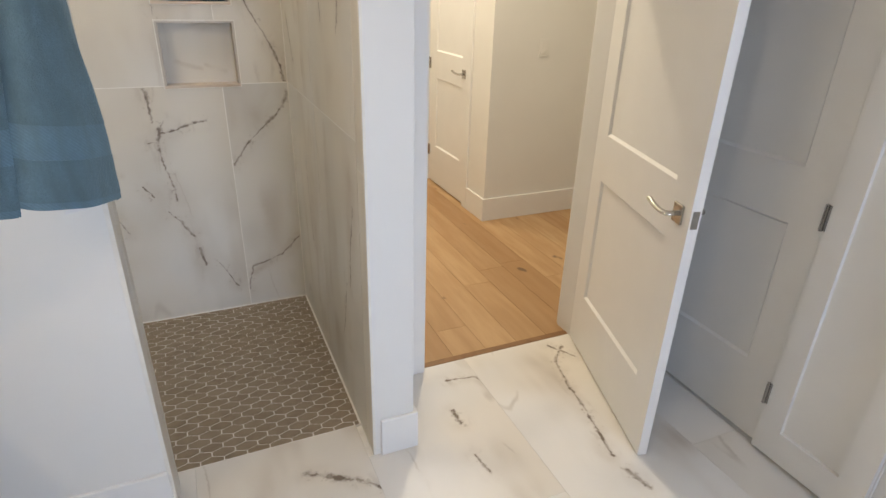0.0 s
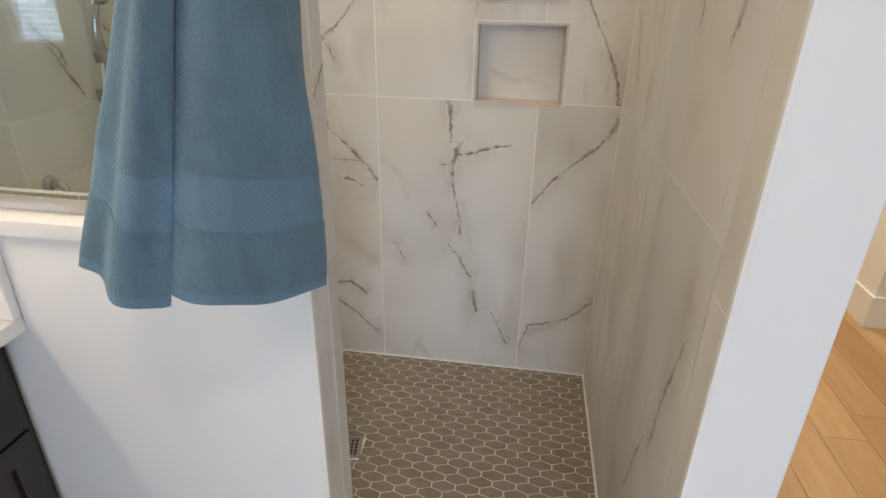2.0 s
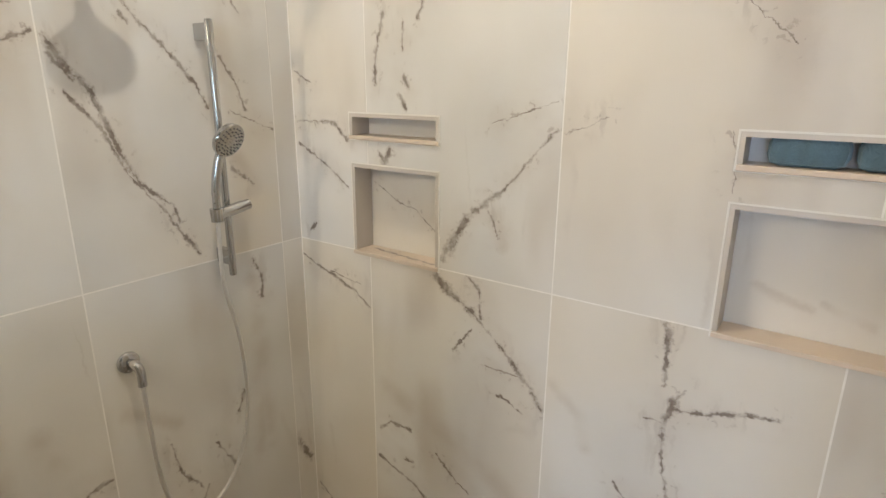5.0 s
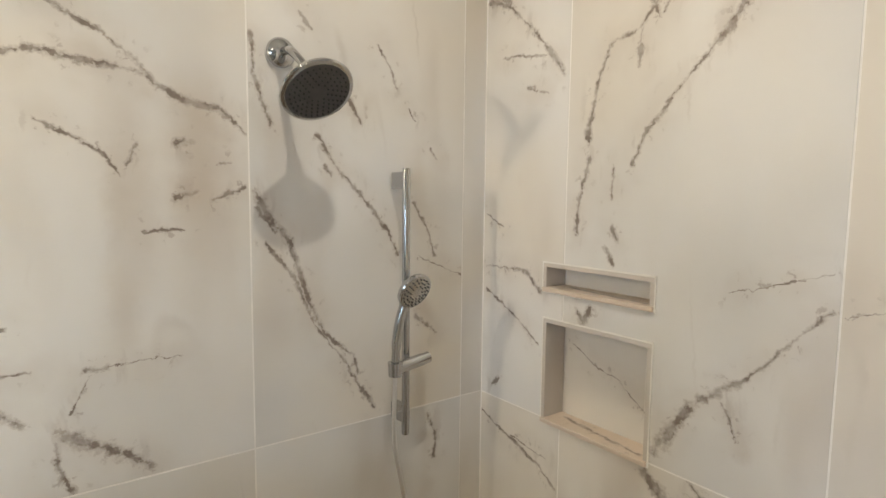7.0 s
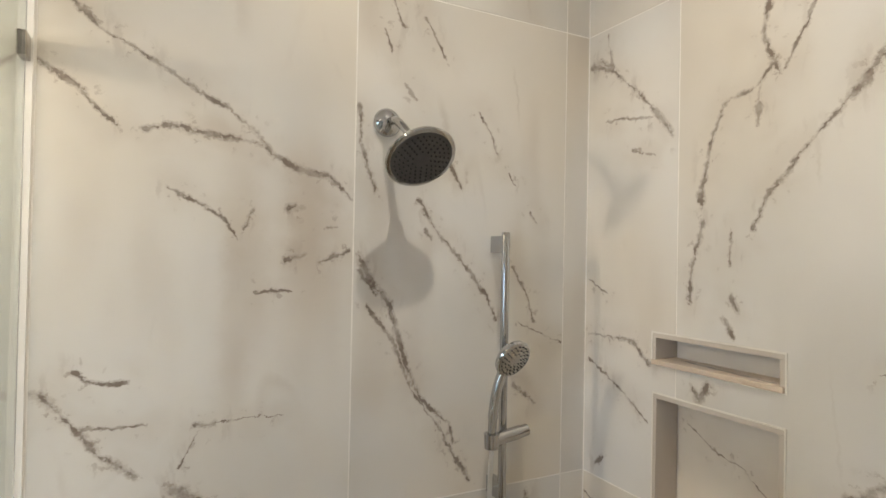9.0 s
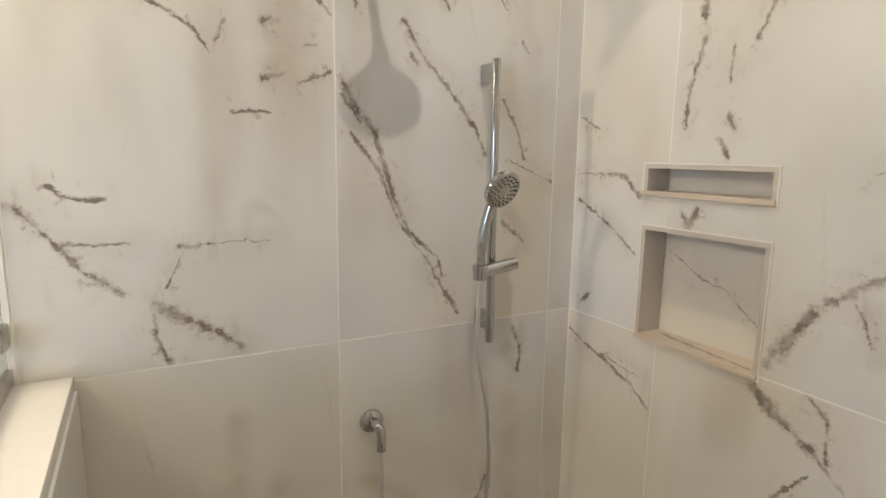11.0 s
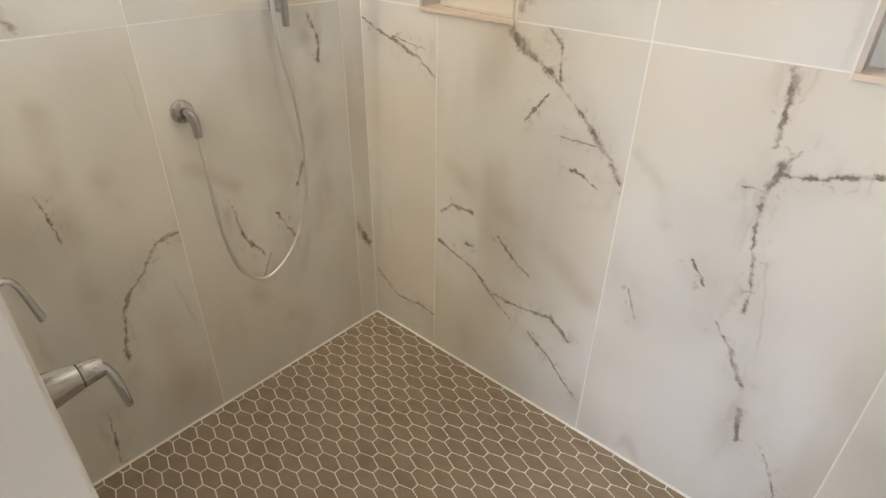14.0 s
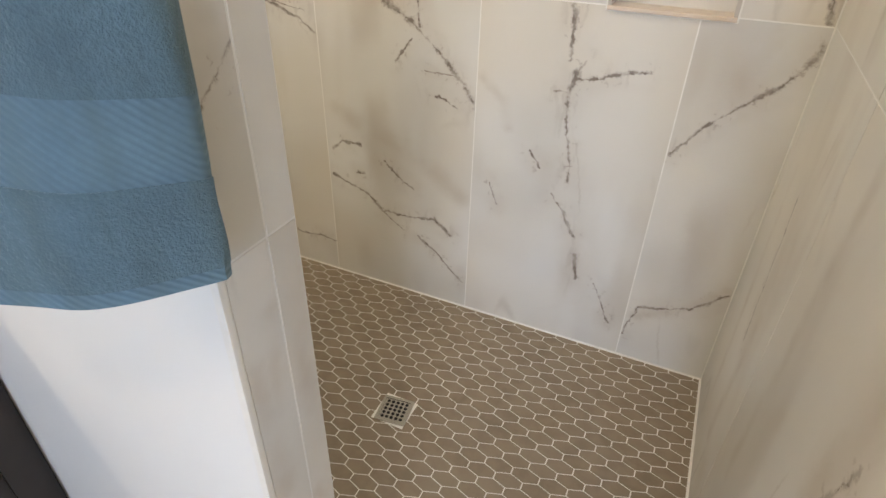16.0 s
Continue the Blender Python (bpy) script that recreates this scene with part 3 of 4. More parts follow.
def disc_m(p, toward):
    """A pose at p whose z points along toward."""
    return Matrix.Translation(p) @ Vector(toward).to_track_quat("Z", "Y").to_matrix().to_4x4()


head_at, aim = Vector((-1.352, 2.288, 2.018)), Vector((0.68, 0.04, -0.733)).normalized()
sh = thing("overhead_shower", (XL, 2.262, 2.117), "round chrome shower head on a short wall arm", "shower head")
inv = Matrix.Translation((-XL, -2.262, -2.117))


def under(bm):
    bm.transform(inv)
    return bm


part("flange", under(lathe([(0.034, 0.0), (0.034, 0.004), (0.030, 0.011), (0.017, 0.016), (0.012, 0.020)], 28, disc_m((XL, 2.262, 2.117), (1, 0, 0)))), CHROME, sh, "chrome wall flange", True)
part("arm", under(tube(curve_points([(XL + 0.005, 2.262, 2.117), (XL + 0.05, 2.265, 2.113), (XL + 0.085, 2.275, 2.085), tuple(head_at - aim * 0.045)], 8), 0.0095, 14)), CHROME, sh, "", True)
hd = part("spray_head", under(lathe([(0.013, -0.052), (0.017, -0.046), (0.018, -0.036), (0.024, -0.030), (0.062, -0.012), (0.079, -0.004), (0.081, 0.002), (0.079, 0.006), (0.072, 0.007)], 40, disc_m(head_at, aim))), CHROME, sh, "", True)
part("spray_face", under(lathe([(0.0715, 0.0065), (0.070, 0.0085), (0.020, 0.0095)], 40, disc_m(head_at, aim))), NOZZLE, hd, "dark spray face with small nozzles", True)
noz = bmesh.new()
for ring, count in ((0.062, 30), (0.052, 25), (0.042, 20), (0.032, 15), (0.022, 10)):
    for k in range(count):
        a = 2 * math.pi * k / count
        bmesh.ops.create_cone(noz, cap_ends=True, segments=6, radius1=0.0022, radius2=0.0016, depth=0.003, matrix=disc_m(head_at, aim) @ Matrix.Translation((ring * math.cos(a), ring * math.sin(a), 0.010)))
tagged(part("nozzles", under(noz), RUBBER, hd), kind="stuff")

# slide bar with hand shower
BX, BY = -1.434, 2.568
bar = thing("slide_bar", (XL, BY, 1.5), "chrome slide rail for the hand shower on the tiled wall", "shower rail")


def at_bar(bm):
    bm.transform(Matrix.Translation((-XL, -BY, -1.5)))
    return bm


part("rail", at_bar(lathe([(0.0095, 1.160), (0.0105, 1.163), (0.0105, 1.860), (0.0095, 1.866)], 18, Matrix.Translation((BX, BY, 0)))), CHROME, bar, "", True)
for z in (1.835, 1.215):
    part("bracket", at_bar(boxes((XL, BX + 0.004, BY - 0.012, BY + 0.012, z - 0.022, z + 0.022), bevel=0.003)), CHROME, bar, "chrome wall bracket")
sl = part("slider", at_bar(tube([(BX + 0.022, BY - 0.052, 1.352), (BX + 0.022, BY + 0.036, 1.364)], 0.0165, 20)), CHROME, bar, "chrome slider that holds the hand shower", True)
part("slider_knob", at_bar(tube([(BX + 0.022, BY + 0.0362, 1.364), (BX + 0.022, BY + 0.058, 1.367)], 0.0150, 20)), CHROME, sl, "", True)
part("holder_cone", at_bar(lathe([(0.0175, -0.018), (0.0195, 0.018)], 20, Matrix.Translation((BX + 0.022, BY - 0.046, 1.352)))), CHROME, sl, "", True)

hs = thing("hand_shower", (BX + 0.022, BY - 0.046, 1.40), "chrome hand shower resting in the rail's holder", "hand shower")
hinv = Matrix.Translation((-(BX + 0.022), -(BY - 0.046), -1.40))


def at_hand(bm):
    bm.transform(hinv)
    return bm


hface, haim = Vector((BX + 0.060, BY - 0.012, 1.556)), Vector((0.86, 0.12, -0.42)).normalized()
part("grip", at_hand(tube(curve_points([(BX + 0.022, BY - 0.046, 1.336), (BX + 0.023, BY - 0.045, 1.40), (BX + 0.027, BY - 0.038, 1.47), (BX + 0.036, BY - 0.022, 1.535), tuple(hface - haim * 0.016)], 6), [0.0105] * 7 + [0.0125] * 11 + [0.016] * 7, 14)), CHROME, hs, "", True)
hd2 = part("spray_head", at_hand(lathe([(0.018, -0.026), (0.034, -0.021), (0.047, -0.010), (0.050, 0.000), (0.048, 0.004)], 32, disc_m(hface, haim))), CHROME, hs, "", True)
part("spray_face", at_hand(lathe([(0.0475, 0.0035), (0.044, 0.006), (0.012, 0.007)], 32, disc_m(hface, haim))), NICKEL, hd2, "grey spray face", True)
hn = bmesh.new()
for ring, count in ((0.039, 20), (0.029, 15), (0.019, 10)):
    for k in range(count):
        a = 2 * math.pi * k / count
        bmesh.ops.create_cone(hn, cap_ends=True, segments=6, radius1=0.0022, radius2=0.0016, depth=0.003, matrix=disc_m(hface, haim) @ Matrix.Translation((ring * math.cos(a), ring * math.sin(a), 0.0075)))
tagged(part("nozzles", at_hand(hn), RUBBER, hd2), kind="stuff")

# hose from the outlet in a loop up to the hand shower
OY, OZ = 2.263, 0.984
out = thing("hose_outlet", (XL, OY, OZ), "round chrome wall outlet with a bent nipple", "shower outlet")


def at_out(bm):
    bm.transform(Matrix.Translation((-XL, -OY, -OZ)))
    return bm


part("flange", at_out(lathe([(0.030, 0.0), (0.030, 0.005), (0.026, 0.011), (0.016, 0.014)], 28, disc_m((XL, OY, OZ), (1, 0, 0)))), CHROME, out, "", True)
part("elbow", at_out(tube(curve_points([(XL + 0.008, OY, OZ), (XL + 0.034, OY + 0.004, OZ - 0.001), (XL + 0.047, OY + 0.007, OZ - 0.020), (XL + 0.048, OY + 0.007, OZ - 0.058)], 7), [0.0125] * 14 + [0.0115] * 8, 16)), CHROME, out, "", True)
hose_keys = [(XL + 0.048, OY + 0.007, OZ - 0.056), (XL + 0.047, OY + 0.010, 0.80), (XL + 0.045, OY + 0.020, 0.62), (XL + 0.045, OY + 0.055, 0.49), (XL + 0.045, OY + 0.125, 0.432),
             (XL + 0.045, OY + 0.218, 0.475), (XL + 0.046, OY + 0.288, 0.59), (XL + 0.048, OY + 0.318, 0.74), (XL + 0.053, OY + 0.308, 0.95), (XL + 0.065, OY + 0.266, 1.15), (BX + 0.022, BY - 0.046, 1.336)]
hose = tube(curve_points(hose_keys, 14), 0.0060, 10)
tagged(link_mesh("shower_hose", hose, SILVER, True), "thin silver shower hose hanging in a loop", "shower hose")

# two valves low on the wall


def valve(x, z, s, reach, blade):
    """A valve on the low wall's tiled face: plate, tapered body along y, ring, tip and a lever that hangs down."""
    v = thing("shower_valve", (x, PONY_B, z), "chrome shower valve with a tapered body and a drop lever", "shower valve", "shower valves")
    m = disc_m((0, 0, 0), (0, 1, 0))
    q = reach * 0.72
    part("escutcheon", lathe([(0.072 * s, 0.0), (0.072 * s, 0.004), (0.066 * s, 0.011), (0.038 * s, 0.018), (0.036 * s, 0.022)], 36, m), CHROME, v, "round chrome wall plate", True)
    b = part("valve_body", lathe([(0.036 * s, 0.020), (0.036 * s, 0.025), (0.032 * s, 0.028), (0.021 * s, q), (0.0205 * s, q + 0.001)], 30, m), CHROME, v, "", True)
    part("ring", lathe([(0.0195 * s, q), (0.0195 * s, q + 0.003)], 30, m), DARK, b)
    if blade:
        part("tip", lathe([(0.0205 * s, q + 0.0025), (0.0165 * s, reach - 0.003), (0.0135 * s, reach)], 30, m), CHROME, b, "", True)
        keys, rad = [(0, reach - 0.006, 0.004), (0, reach + 0.004, -0.012), (0.002, reach + 0.010, -0.040), (0.004, reach + 0.014, -0.085)], [0.010, 0.012, 0.014, 0.012]
    else:
        keys, rad = [(0, q, 0.004), (0, q + 0.018, 0.008), (0.002, q + 0.030, -0.004), (0.004, q + 0.036, -0.030), (0.006, q + 0.044, -0.075)], [0.010, 0.0085, 0.0085, 0.0095, 0.0125]
    path = curve_points(keys, 6)
    rr = [rad[min(k // 6, len(rad) - 1)] + (rad[min(k // 6 + 1, len(rad) - 1)] - rad[min(k // 6, len(rad) - 1)]) * (k % 6) / 6 for k in range(len(path))]
    part("drop_lever", tube(path, rr, 14, 0.55), CHROME, v, "chrome drop lever", True)
    return v


valve(-1.03, 0.935, 0.80, 0.074, False)
valve(-0.845, 0.856, 0.96, 0.118, True)

# glass panel on the low wall
gl = thing("glass_panel", ((XL + COL) / 2, 1.556, 1.2095), "fixed clear glass panel in a slim channel on the low wall", "shower glass")
gw = (COL - XL) / 2
pn = part("pane", boxes((-gw + 0.004, gw - 0.003, -0.005, 0.005, 0.008, 1.13)), GLASS, gl)
pn.visible_shadow = False
part("channel", boxes((-gw + 0.001, gw - 0.001, -0.011, 0.011, 0.0, 0.030), bevel=0.001), NICKEL, gl, "slim metal channel")
for z in (0.095, 0.955):
    part("clamp", boxes((-gw, -gw + 0.045, -0.012, 0.012, z - 0.022, z + 0.022), bevel=0.002), NICKEL, gl, "square metal glass clamp")

# floor drain
dr = thing("floor_drain", (-0.553, 2.277, -0.001), "square metal floor drain with round holes", "drain")
dr.rotation_euler = (0, 0, radians(8))
fr = slab([-0.053, 0.053], [-0.053, 0.053], [(-0.043, 0.043, -0.043, 0.043)], lambda u, v, d: (u, v, 0.004 - d), 0.01)
part("drain_frame", fr, NICKEL, dr)
part("grate", boxes((-0.0425, 0.0425, -0.0425, 0.0425, -0.004, 0.002)), NICKEL, dr)
# the grate is solid: flat black discs give the holes their shade
holes = bmesh.new()
for i in range(5):
    for j in range(5):
        bmesh.ops.create_circle(holes, cap_ends=True, segments=12, radius=0.0056, matrix=Matrix.Translation((-0.032 + 0.016 * i, -0.032 + 0.016 * j, 0.0028)))
part("holes", holes, DARK, dr, "flat black discs for the shaded drain holes")

# ---- towel on the pillar ----
hook_at = (-0.40, PONY_F, 1.865)
hk = thing("towel_hook", hook_at, "small chrome robe hook on the pillar", "hook")
part("rose", lathe([(0.022, 0.0), (0.022, 0.006), (0.012, 0.010)], 20, disc_m((0, 0, 0), (0, -1, 0))), CHROME, hk, "", True)
part("prong", tube(curve_points([(0, -0.006, 0), (0, -0.04, -0.006), (0, -0.062, 0.004), (0, -0.066, 0.022)], 5), 0.007, 10), CHROME, hk, "", True)


def smooth01(a):
    a = min(max(a, 0.0), 1.0)
    return a * a * (3 - 2 * a)


TOP = 1.85


def fold_left(u, v):
    """Front fold of the towel. u across, v 0 at the top to 1 at the hem."""
    left, right = -0.430 - 0.160 * v, -0.406 - 0.054 * v
    x = left + (right - left) * u
    ripple = 0.011 * math.sin(u * 6.5 + 0.6) * v + 0.006 * math.sin(u * 13.0 + 2.0 + 1.5 * v) * v
    y = 1.495 - 0.145 * v + ripple - 0.012 * (1 - (2 * u - 1) ** 2)
    hem = 1.222 - 0.056 * smooth01(u * 1.1)
    return (x, y, TOP + (hem - TOP) * v)


def fold_right(u, v):
    """Back fold of the towel, wider, slanting back to the wall and round its corner."""
    left, right = -0.412 - 0.050 * v, -0.345 + 0.058 * smooth01(v * 1.2)
    start = Vector((left, 1.500 - 0.148 * v))
    turn = Vector((right, 1.488 + 0.022 * v))
    mid = start.lerp(turn, 0.5) + Vector((0.028, -0.080)) * v
    a = min(u / 0.86, 1.0)
    p = start.lerp(mid, a).lerp(mid.lerp(turn, a), a)
    if u > 0.86:
        side = Vector((max(right - 0.008, END + 0.011), 1.513 + 0.065 * (1 - v)))
        p = turn.lerp(side, smooth01((v - 0.1) / 0.3) * (u - 0.86) / 0.14)
    x = p.x
    y = p.y + (0.010 * math.sin(u * 8.0 + 1.0) * (1 - 0.5 * v) + 0.005 * math.sin(u * 15.0 + 2.4 * v) * v) * (1 - u * u)
    hem = 1.184 - 0.055 * u
    return (x, y, TOP + (hem - TOP) * v)


def fold_inner(u, v):
    """The crease between the two folds, drawn back towards the wall."""
    a, b = Vector(fold_left(0.60, v)), Vector(fold_right(0.25, v))
    p = a.lerp(b, u) + Vector((0, 0.026 + 0.010 * math.sin(math.pi * u), 0))
    return (p.x, p.y, TOP + (1.188 - TOP) * v)


def cloth(f, v0, v1, nu=26, nv=40, thick=0.007, puff=0.0):
    """A piece of cloth between two heights, rounded at its sides."""
    bm = bmesh.new()
    nv = max(3, int(nv * (v1 - v0)) + 2)
    front, back = [], []
    for j in range(nv + 1):
        v = v0 + (v1 - v0) * j / nv
        a, b = [], []
        for i in range(nu + 1):
            u = i / nu
            p = Vector(f(u, v))
            wob = 0.0022 * noise.noise(Vector((p.x * 26, p.z * 14, 3.1)))
            t = (thick + puff) * math.sqrt(max(0.02, 1 - (2 * u - 1) ** 8))
            q = Vector(f(min(u + 0.02, 1.0), v)) - Vector(f(max(u - 0.02, 0.0), v))
            out = Vector((q.y, -q.x, 0)).normalized()
            a.append(bm.verts.new(p + out * (t + wob)))
            b.append(bm.verts.new(p - out * (t - wob)))
        front.append(a)
        back.append(b)
    for j in range(nv):
        for i in range(nu):
            bm.faces.new((front[j][i], front[j][i + 1], front[j + 1][i + 1], front[j + 1][i]))
            bm.faces.new((back[j][i + 1], back[j][i], back[j + 1][i], back[j + 1][i + 1]))
        for i in (0, nu):
            bm.faces.new((front[j][i], front[j + 1][i], back[j + 1][i], back[j][i]))
    for j in (0, nv):
        for i in range(nu):
            bm.faces.new((front[j][i], front[j][i + 1], back[j][i + 1], back[j][i]))
    return bm


tw = thing("bath_towel", (0, 0, 0), "blue terry bath towel with a woven band, hung on the pillar", "towel")
for f in (fold_left, fold_right, fold_inner):
    part("pile_cloth", cloth(f, 0.0, 0.735), TERRY, tw, "", True)
    part("woven_band", cloth(f, 0.735, 0.842, thick=0.0055), BAND, tw, "lighter flat woven band", True)
    part("lower_cloth", cloth(f, 0.842, 0.977), TERRY, tw, "", True)
    part("hem", cloth(f, 0.977, 1.0, thick=0.0058), BAND, tw, "flat stitched hem", True)
tag = boxes((-0.024, 0.024, -0.0008, 0.0008, 0.0, 0.030))
tag.transform(pose(-0.372, 1.425, 1.140, 0, 0, 32))
part("care_label", tag, LABEL, tw, "small white care label")

# ---- vanity ----
VX, VY0, VY1, VTOP = -0.955, 0.10, PONY_F - 0.002, 0.998
van = thing("vanity", (XL, VY0, 0), "dark espresso vanity cabinet with framed doors and drawers", "vanity")


def at_van(bm):
    bm.transform(Matrix.Translation((-XL, -VY0, 0)))
    return bm


part("body", at_van(boxes((XL + 0.001, VX - 0.02, VY0, VY1, 0.10, VTOP - 0.032))), ESPRESSO, van)
part("toe_kick", at_van(boxes((XL + 0.001, VX - 0.08, VY0 + 0.01, VY1, 0.0, 0.099))), ESPRESSO, van)
n_units = 3
uw = (VY1 - 0.02 - VY0) / n_units
for k in range(n_units):
    y0, y1 = VY0 + k * uw + 0.004, VY0 + (k + 1) * uw - 0.004
    for nm, z0, z1 in (("drawer_front", 0.74, VTOP - 0.05), ("door", 0.12, 0.732)):
        dr_ob = part(nm, at_van(slab([y0, y1], [z0, z1], [(y0 + 0.055, y1 - 0.055, z0 + 0.055, z1 - 0.055)], lambda u, v, d: (VX - d, u, v), 0.0195)), ESPRESSO, van, "dark framed " + nm.replace("_", " "))
        part("panel", at_van(boxes((VX - 0.0195, VX - 0.010, y0 + 0.054, y1 - 0.054, z0 + 0.054, z1 - 0.054))), ESPRESSO, dr_ob)
        zc = (z0 + z1) / 2 if nm == "drawer_front" else z1 - 0.028
        yc = (y0 + y1) / 2
        pull = tube([(VX + 0.028, yc - 0.07, zc), (VX + 0.028, yc + 0.07, zc)], 0.0055, 10)
        for s in (-0.05, 0.05):
            box(pull, VX - 0.001, VX + 0.028, yc + s - 0.004, yc + s + 0.004, zc - 0.004, zc + 0.004)
        part("pull", at_van(pull), NICKEL, dr_ob, "satin nickel bar pull")
tagged(link_mesh("counter", boxes((XL + 0.001, -0.906, VY0 - 0.01, VY1, VTOP - 0.031, VTOP), bevel=0.002), QUARTZ), "pale quartz countertop on the vanity", "countertop")
tagged(link_mesh("side_splash", boxes((XL + 0.001, -0.906, VY1 - 0.020, VY1, VTOP + 0.001, 1.177), bevel=0.0015), QUARTZ), "pale quartz side splash against the low wall", "splash")
mir = thing("vanity_mirror", (XL + 0.001, 0.8, 1.20), "frameless vanity mirror on the wall", "mirror")
part("glass", boxes((0, 0.006, -0.66, 0.66, 0.0, 0.80), bevel=0.001), MIRROR, mir)
vl = thing("vanity_light", (XL, BULBS[1], 2.27), "three-lamp vanity light bar with frosted shades", "wall lamp")
part("back_plate", boxes((0.001, 0.025, -0.36, 0.36, 0.06, 0.11), bevel=0.003), NICKEL, vl)
for y in BULBS:
    part("shade", lathe([(0.028, 0.075), (0.030, 0.055), (0.058, -0.06)], 24, Matrix.Translation((0.12, y - BULBS[1], 0)), cap=False), SHADE, vl, "frosted glass shade", True)
    part("arm", tube([(0.02, y - BULBS[1], 0.085), (0.12, y - BULBS[1], 0.085)], 0.008, 10), NICKEL, vl)

# recessed downlights; those of bath and hall are unseen additions
for where in ((-0.805, 2.26), (0.05, 0.35), (1.3, 3.0), (1.2, 4.6)):
    dl = thing("downlight", (*where, CEIL), "white recessed ceiling downlight", "ceiling lamp", "downlights")
    part("bezel", lathe([(0.085, -0.001), (0.085, -0.006), (0.062, -0.009), (0.060, -0.001)], 30, cap=False), PLASTIC, dl, "", True)

# folded cloths in the small niche


def folded(x0, x1):
    c = thing("folded_washcloth", ((x0 + x1) / 2, YB + 0.05, 1.5585), "folded dark blue terry washcloth in the small niche", "washcloth", "folded washcloths")
    hw = (x1 - x0) / 2
    for k in range(1):
        bm = boxes((-hw, hw, -0.046, 0.030, 0.0, 0.064), bevel=0.022)
        for v in bm.verts:
            v.co += Vector((0.002, 0.003, 0.001)) * noise.noise(v.co * 40 + Vector((k, x0, 0)))
        part("fold", bm, TERRY, c, "", True)


folded(-0.140, -0.004)
folded(0.004, 0.130)

# ---- niches ----
SILL = marble("niche_sill_marble", (0, 1), ((10, -1.2, 2.93, -0.95, 2.90),), 7.0, (0.70, 0.60, 0.50), 0.3)
NBACK = marble("niche_back_marble", (0, 2), ((3, -1.2, 1.40, -1.13, 1.36, -1.06, 1.34, -0.93, 1.25), (-9, -0.13, 1.30, -0.02, 1.26), (-8, 0.0, 1.28, 0.09, 1.25)), 3.0)
# marble of niche sides and tops, coloured darker for the recess's shade
NSIDE = marble("niche_shade_marble", (1, 2), (), 4.0, (0.60, 0.56, 0.51))
for x0, x1, z0, z1 in NICHES:
    nc = thing("niche", ((x0 + x1) / 2, YB, z0), "recessed shower niche lined with marble tile", "niche", "shower niches", "structure")
    hw, h = (x1 - x0) / 2, z1 - z0
    part("back_tile", boxes((-hw + 0.001, hw - 0.001, DEEP - 0.014, DEEP - 0.004, 0.0, h)), NBACK, nc)
    for s in (-1, 1):
        part("side_tile", boxes((min(s * hw, s * (hw - 0.010)), max(s * hw, s * (hw - 0.010)), 0.002, DEEP - 0.015, 0.0125, h - 0.0105)), NSIDE, nc)
    part("top_tile", boxes((-hw, hw, 0.002, DEEP - 0.015, h - 0.010, h)), NSIDE, nc)
    part("sill", boxes((-hw, hw, -0.004, DEEP - 0.015, 0.0, 0.012), bevel=0.0015), SILL, nc, "warm beige marble sill")
    tr = slab([-hw - 0.0040, hw + 0.0040], [-0.001, h + 0.0040], [(-hw - 0.0005, hw + 0.0005, -1, h + 0.0005)], lambda u, v, d: (u, 0.0015 + d, v), 0.006)
    part("edge_trim", tr, EDGE, nc, "pale tile edge strip")

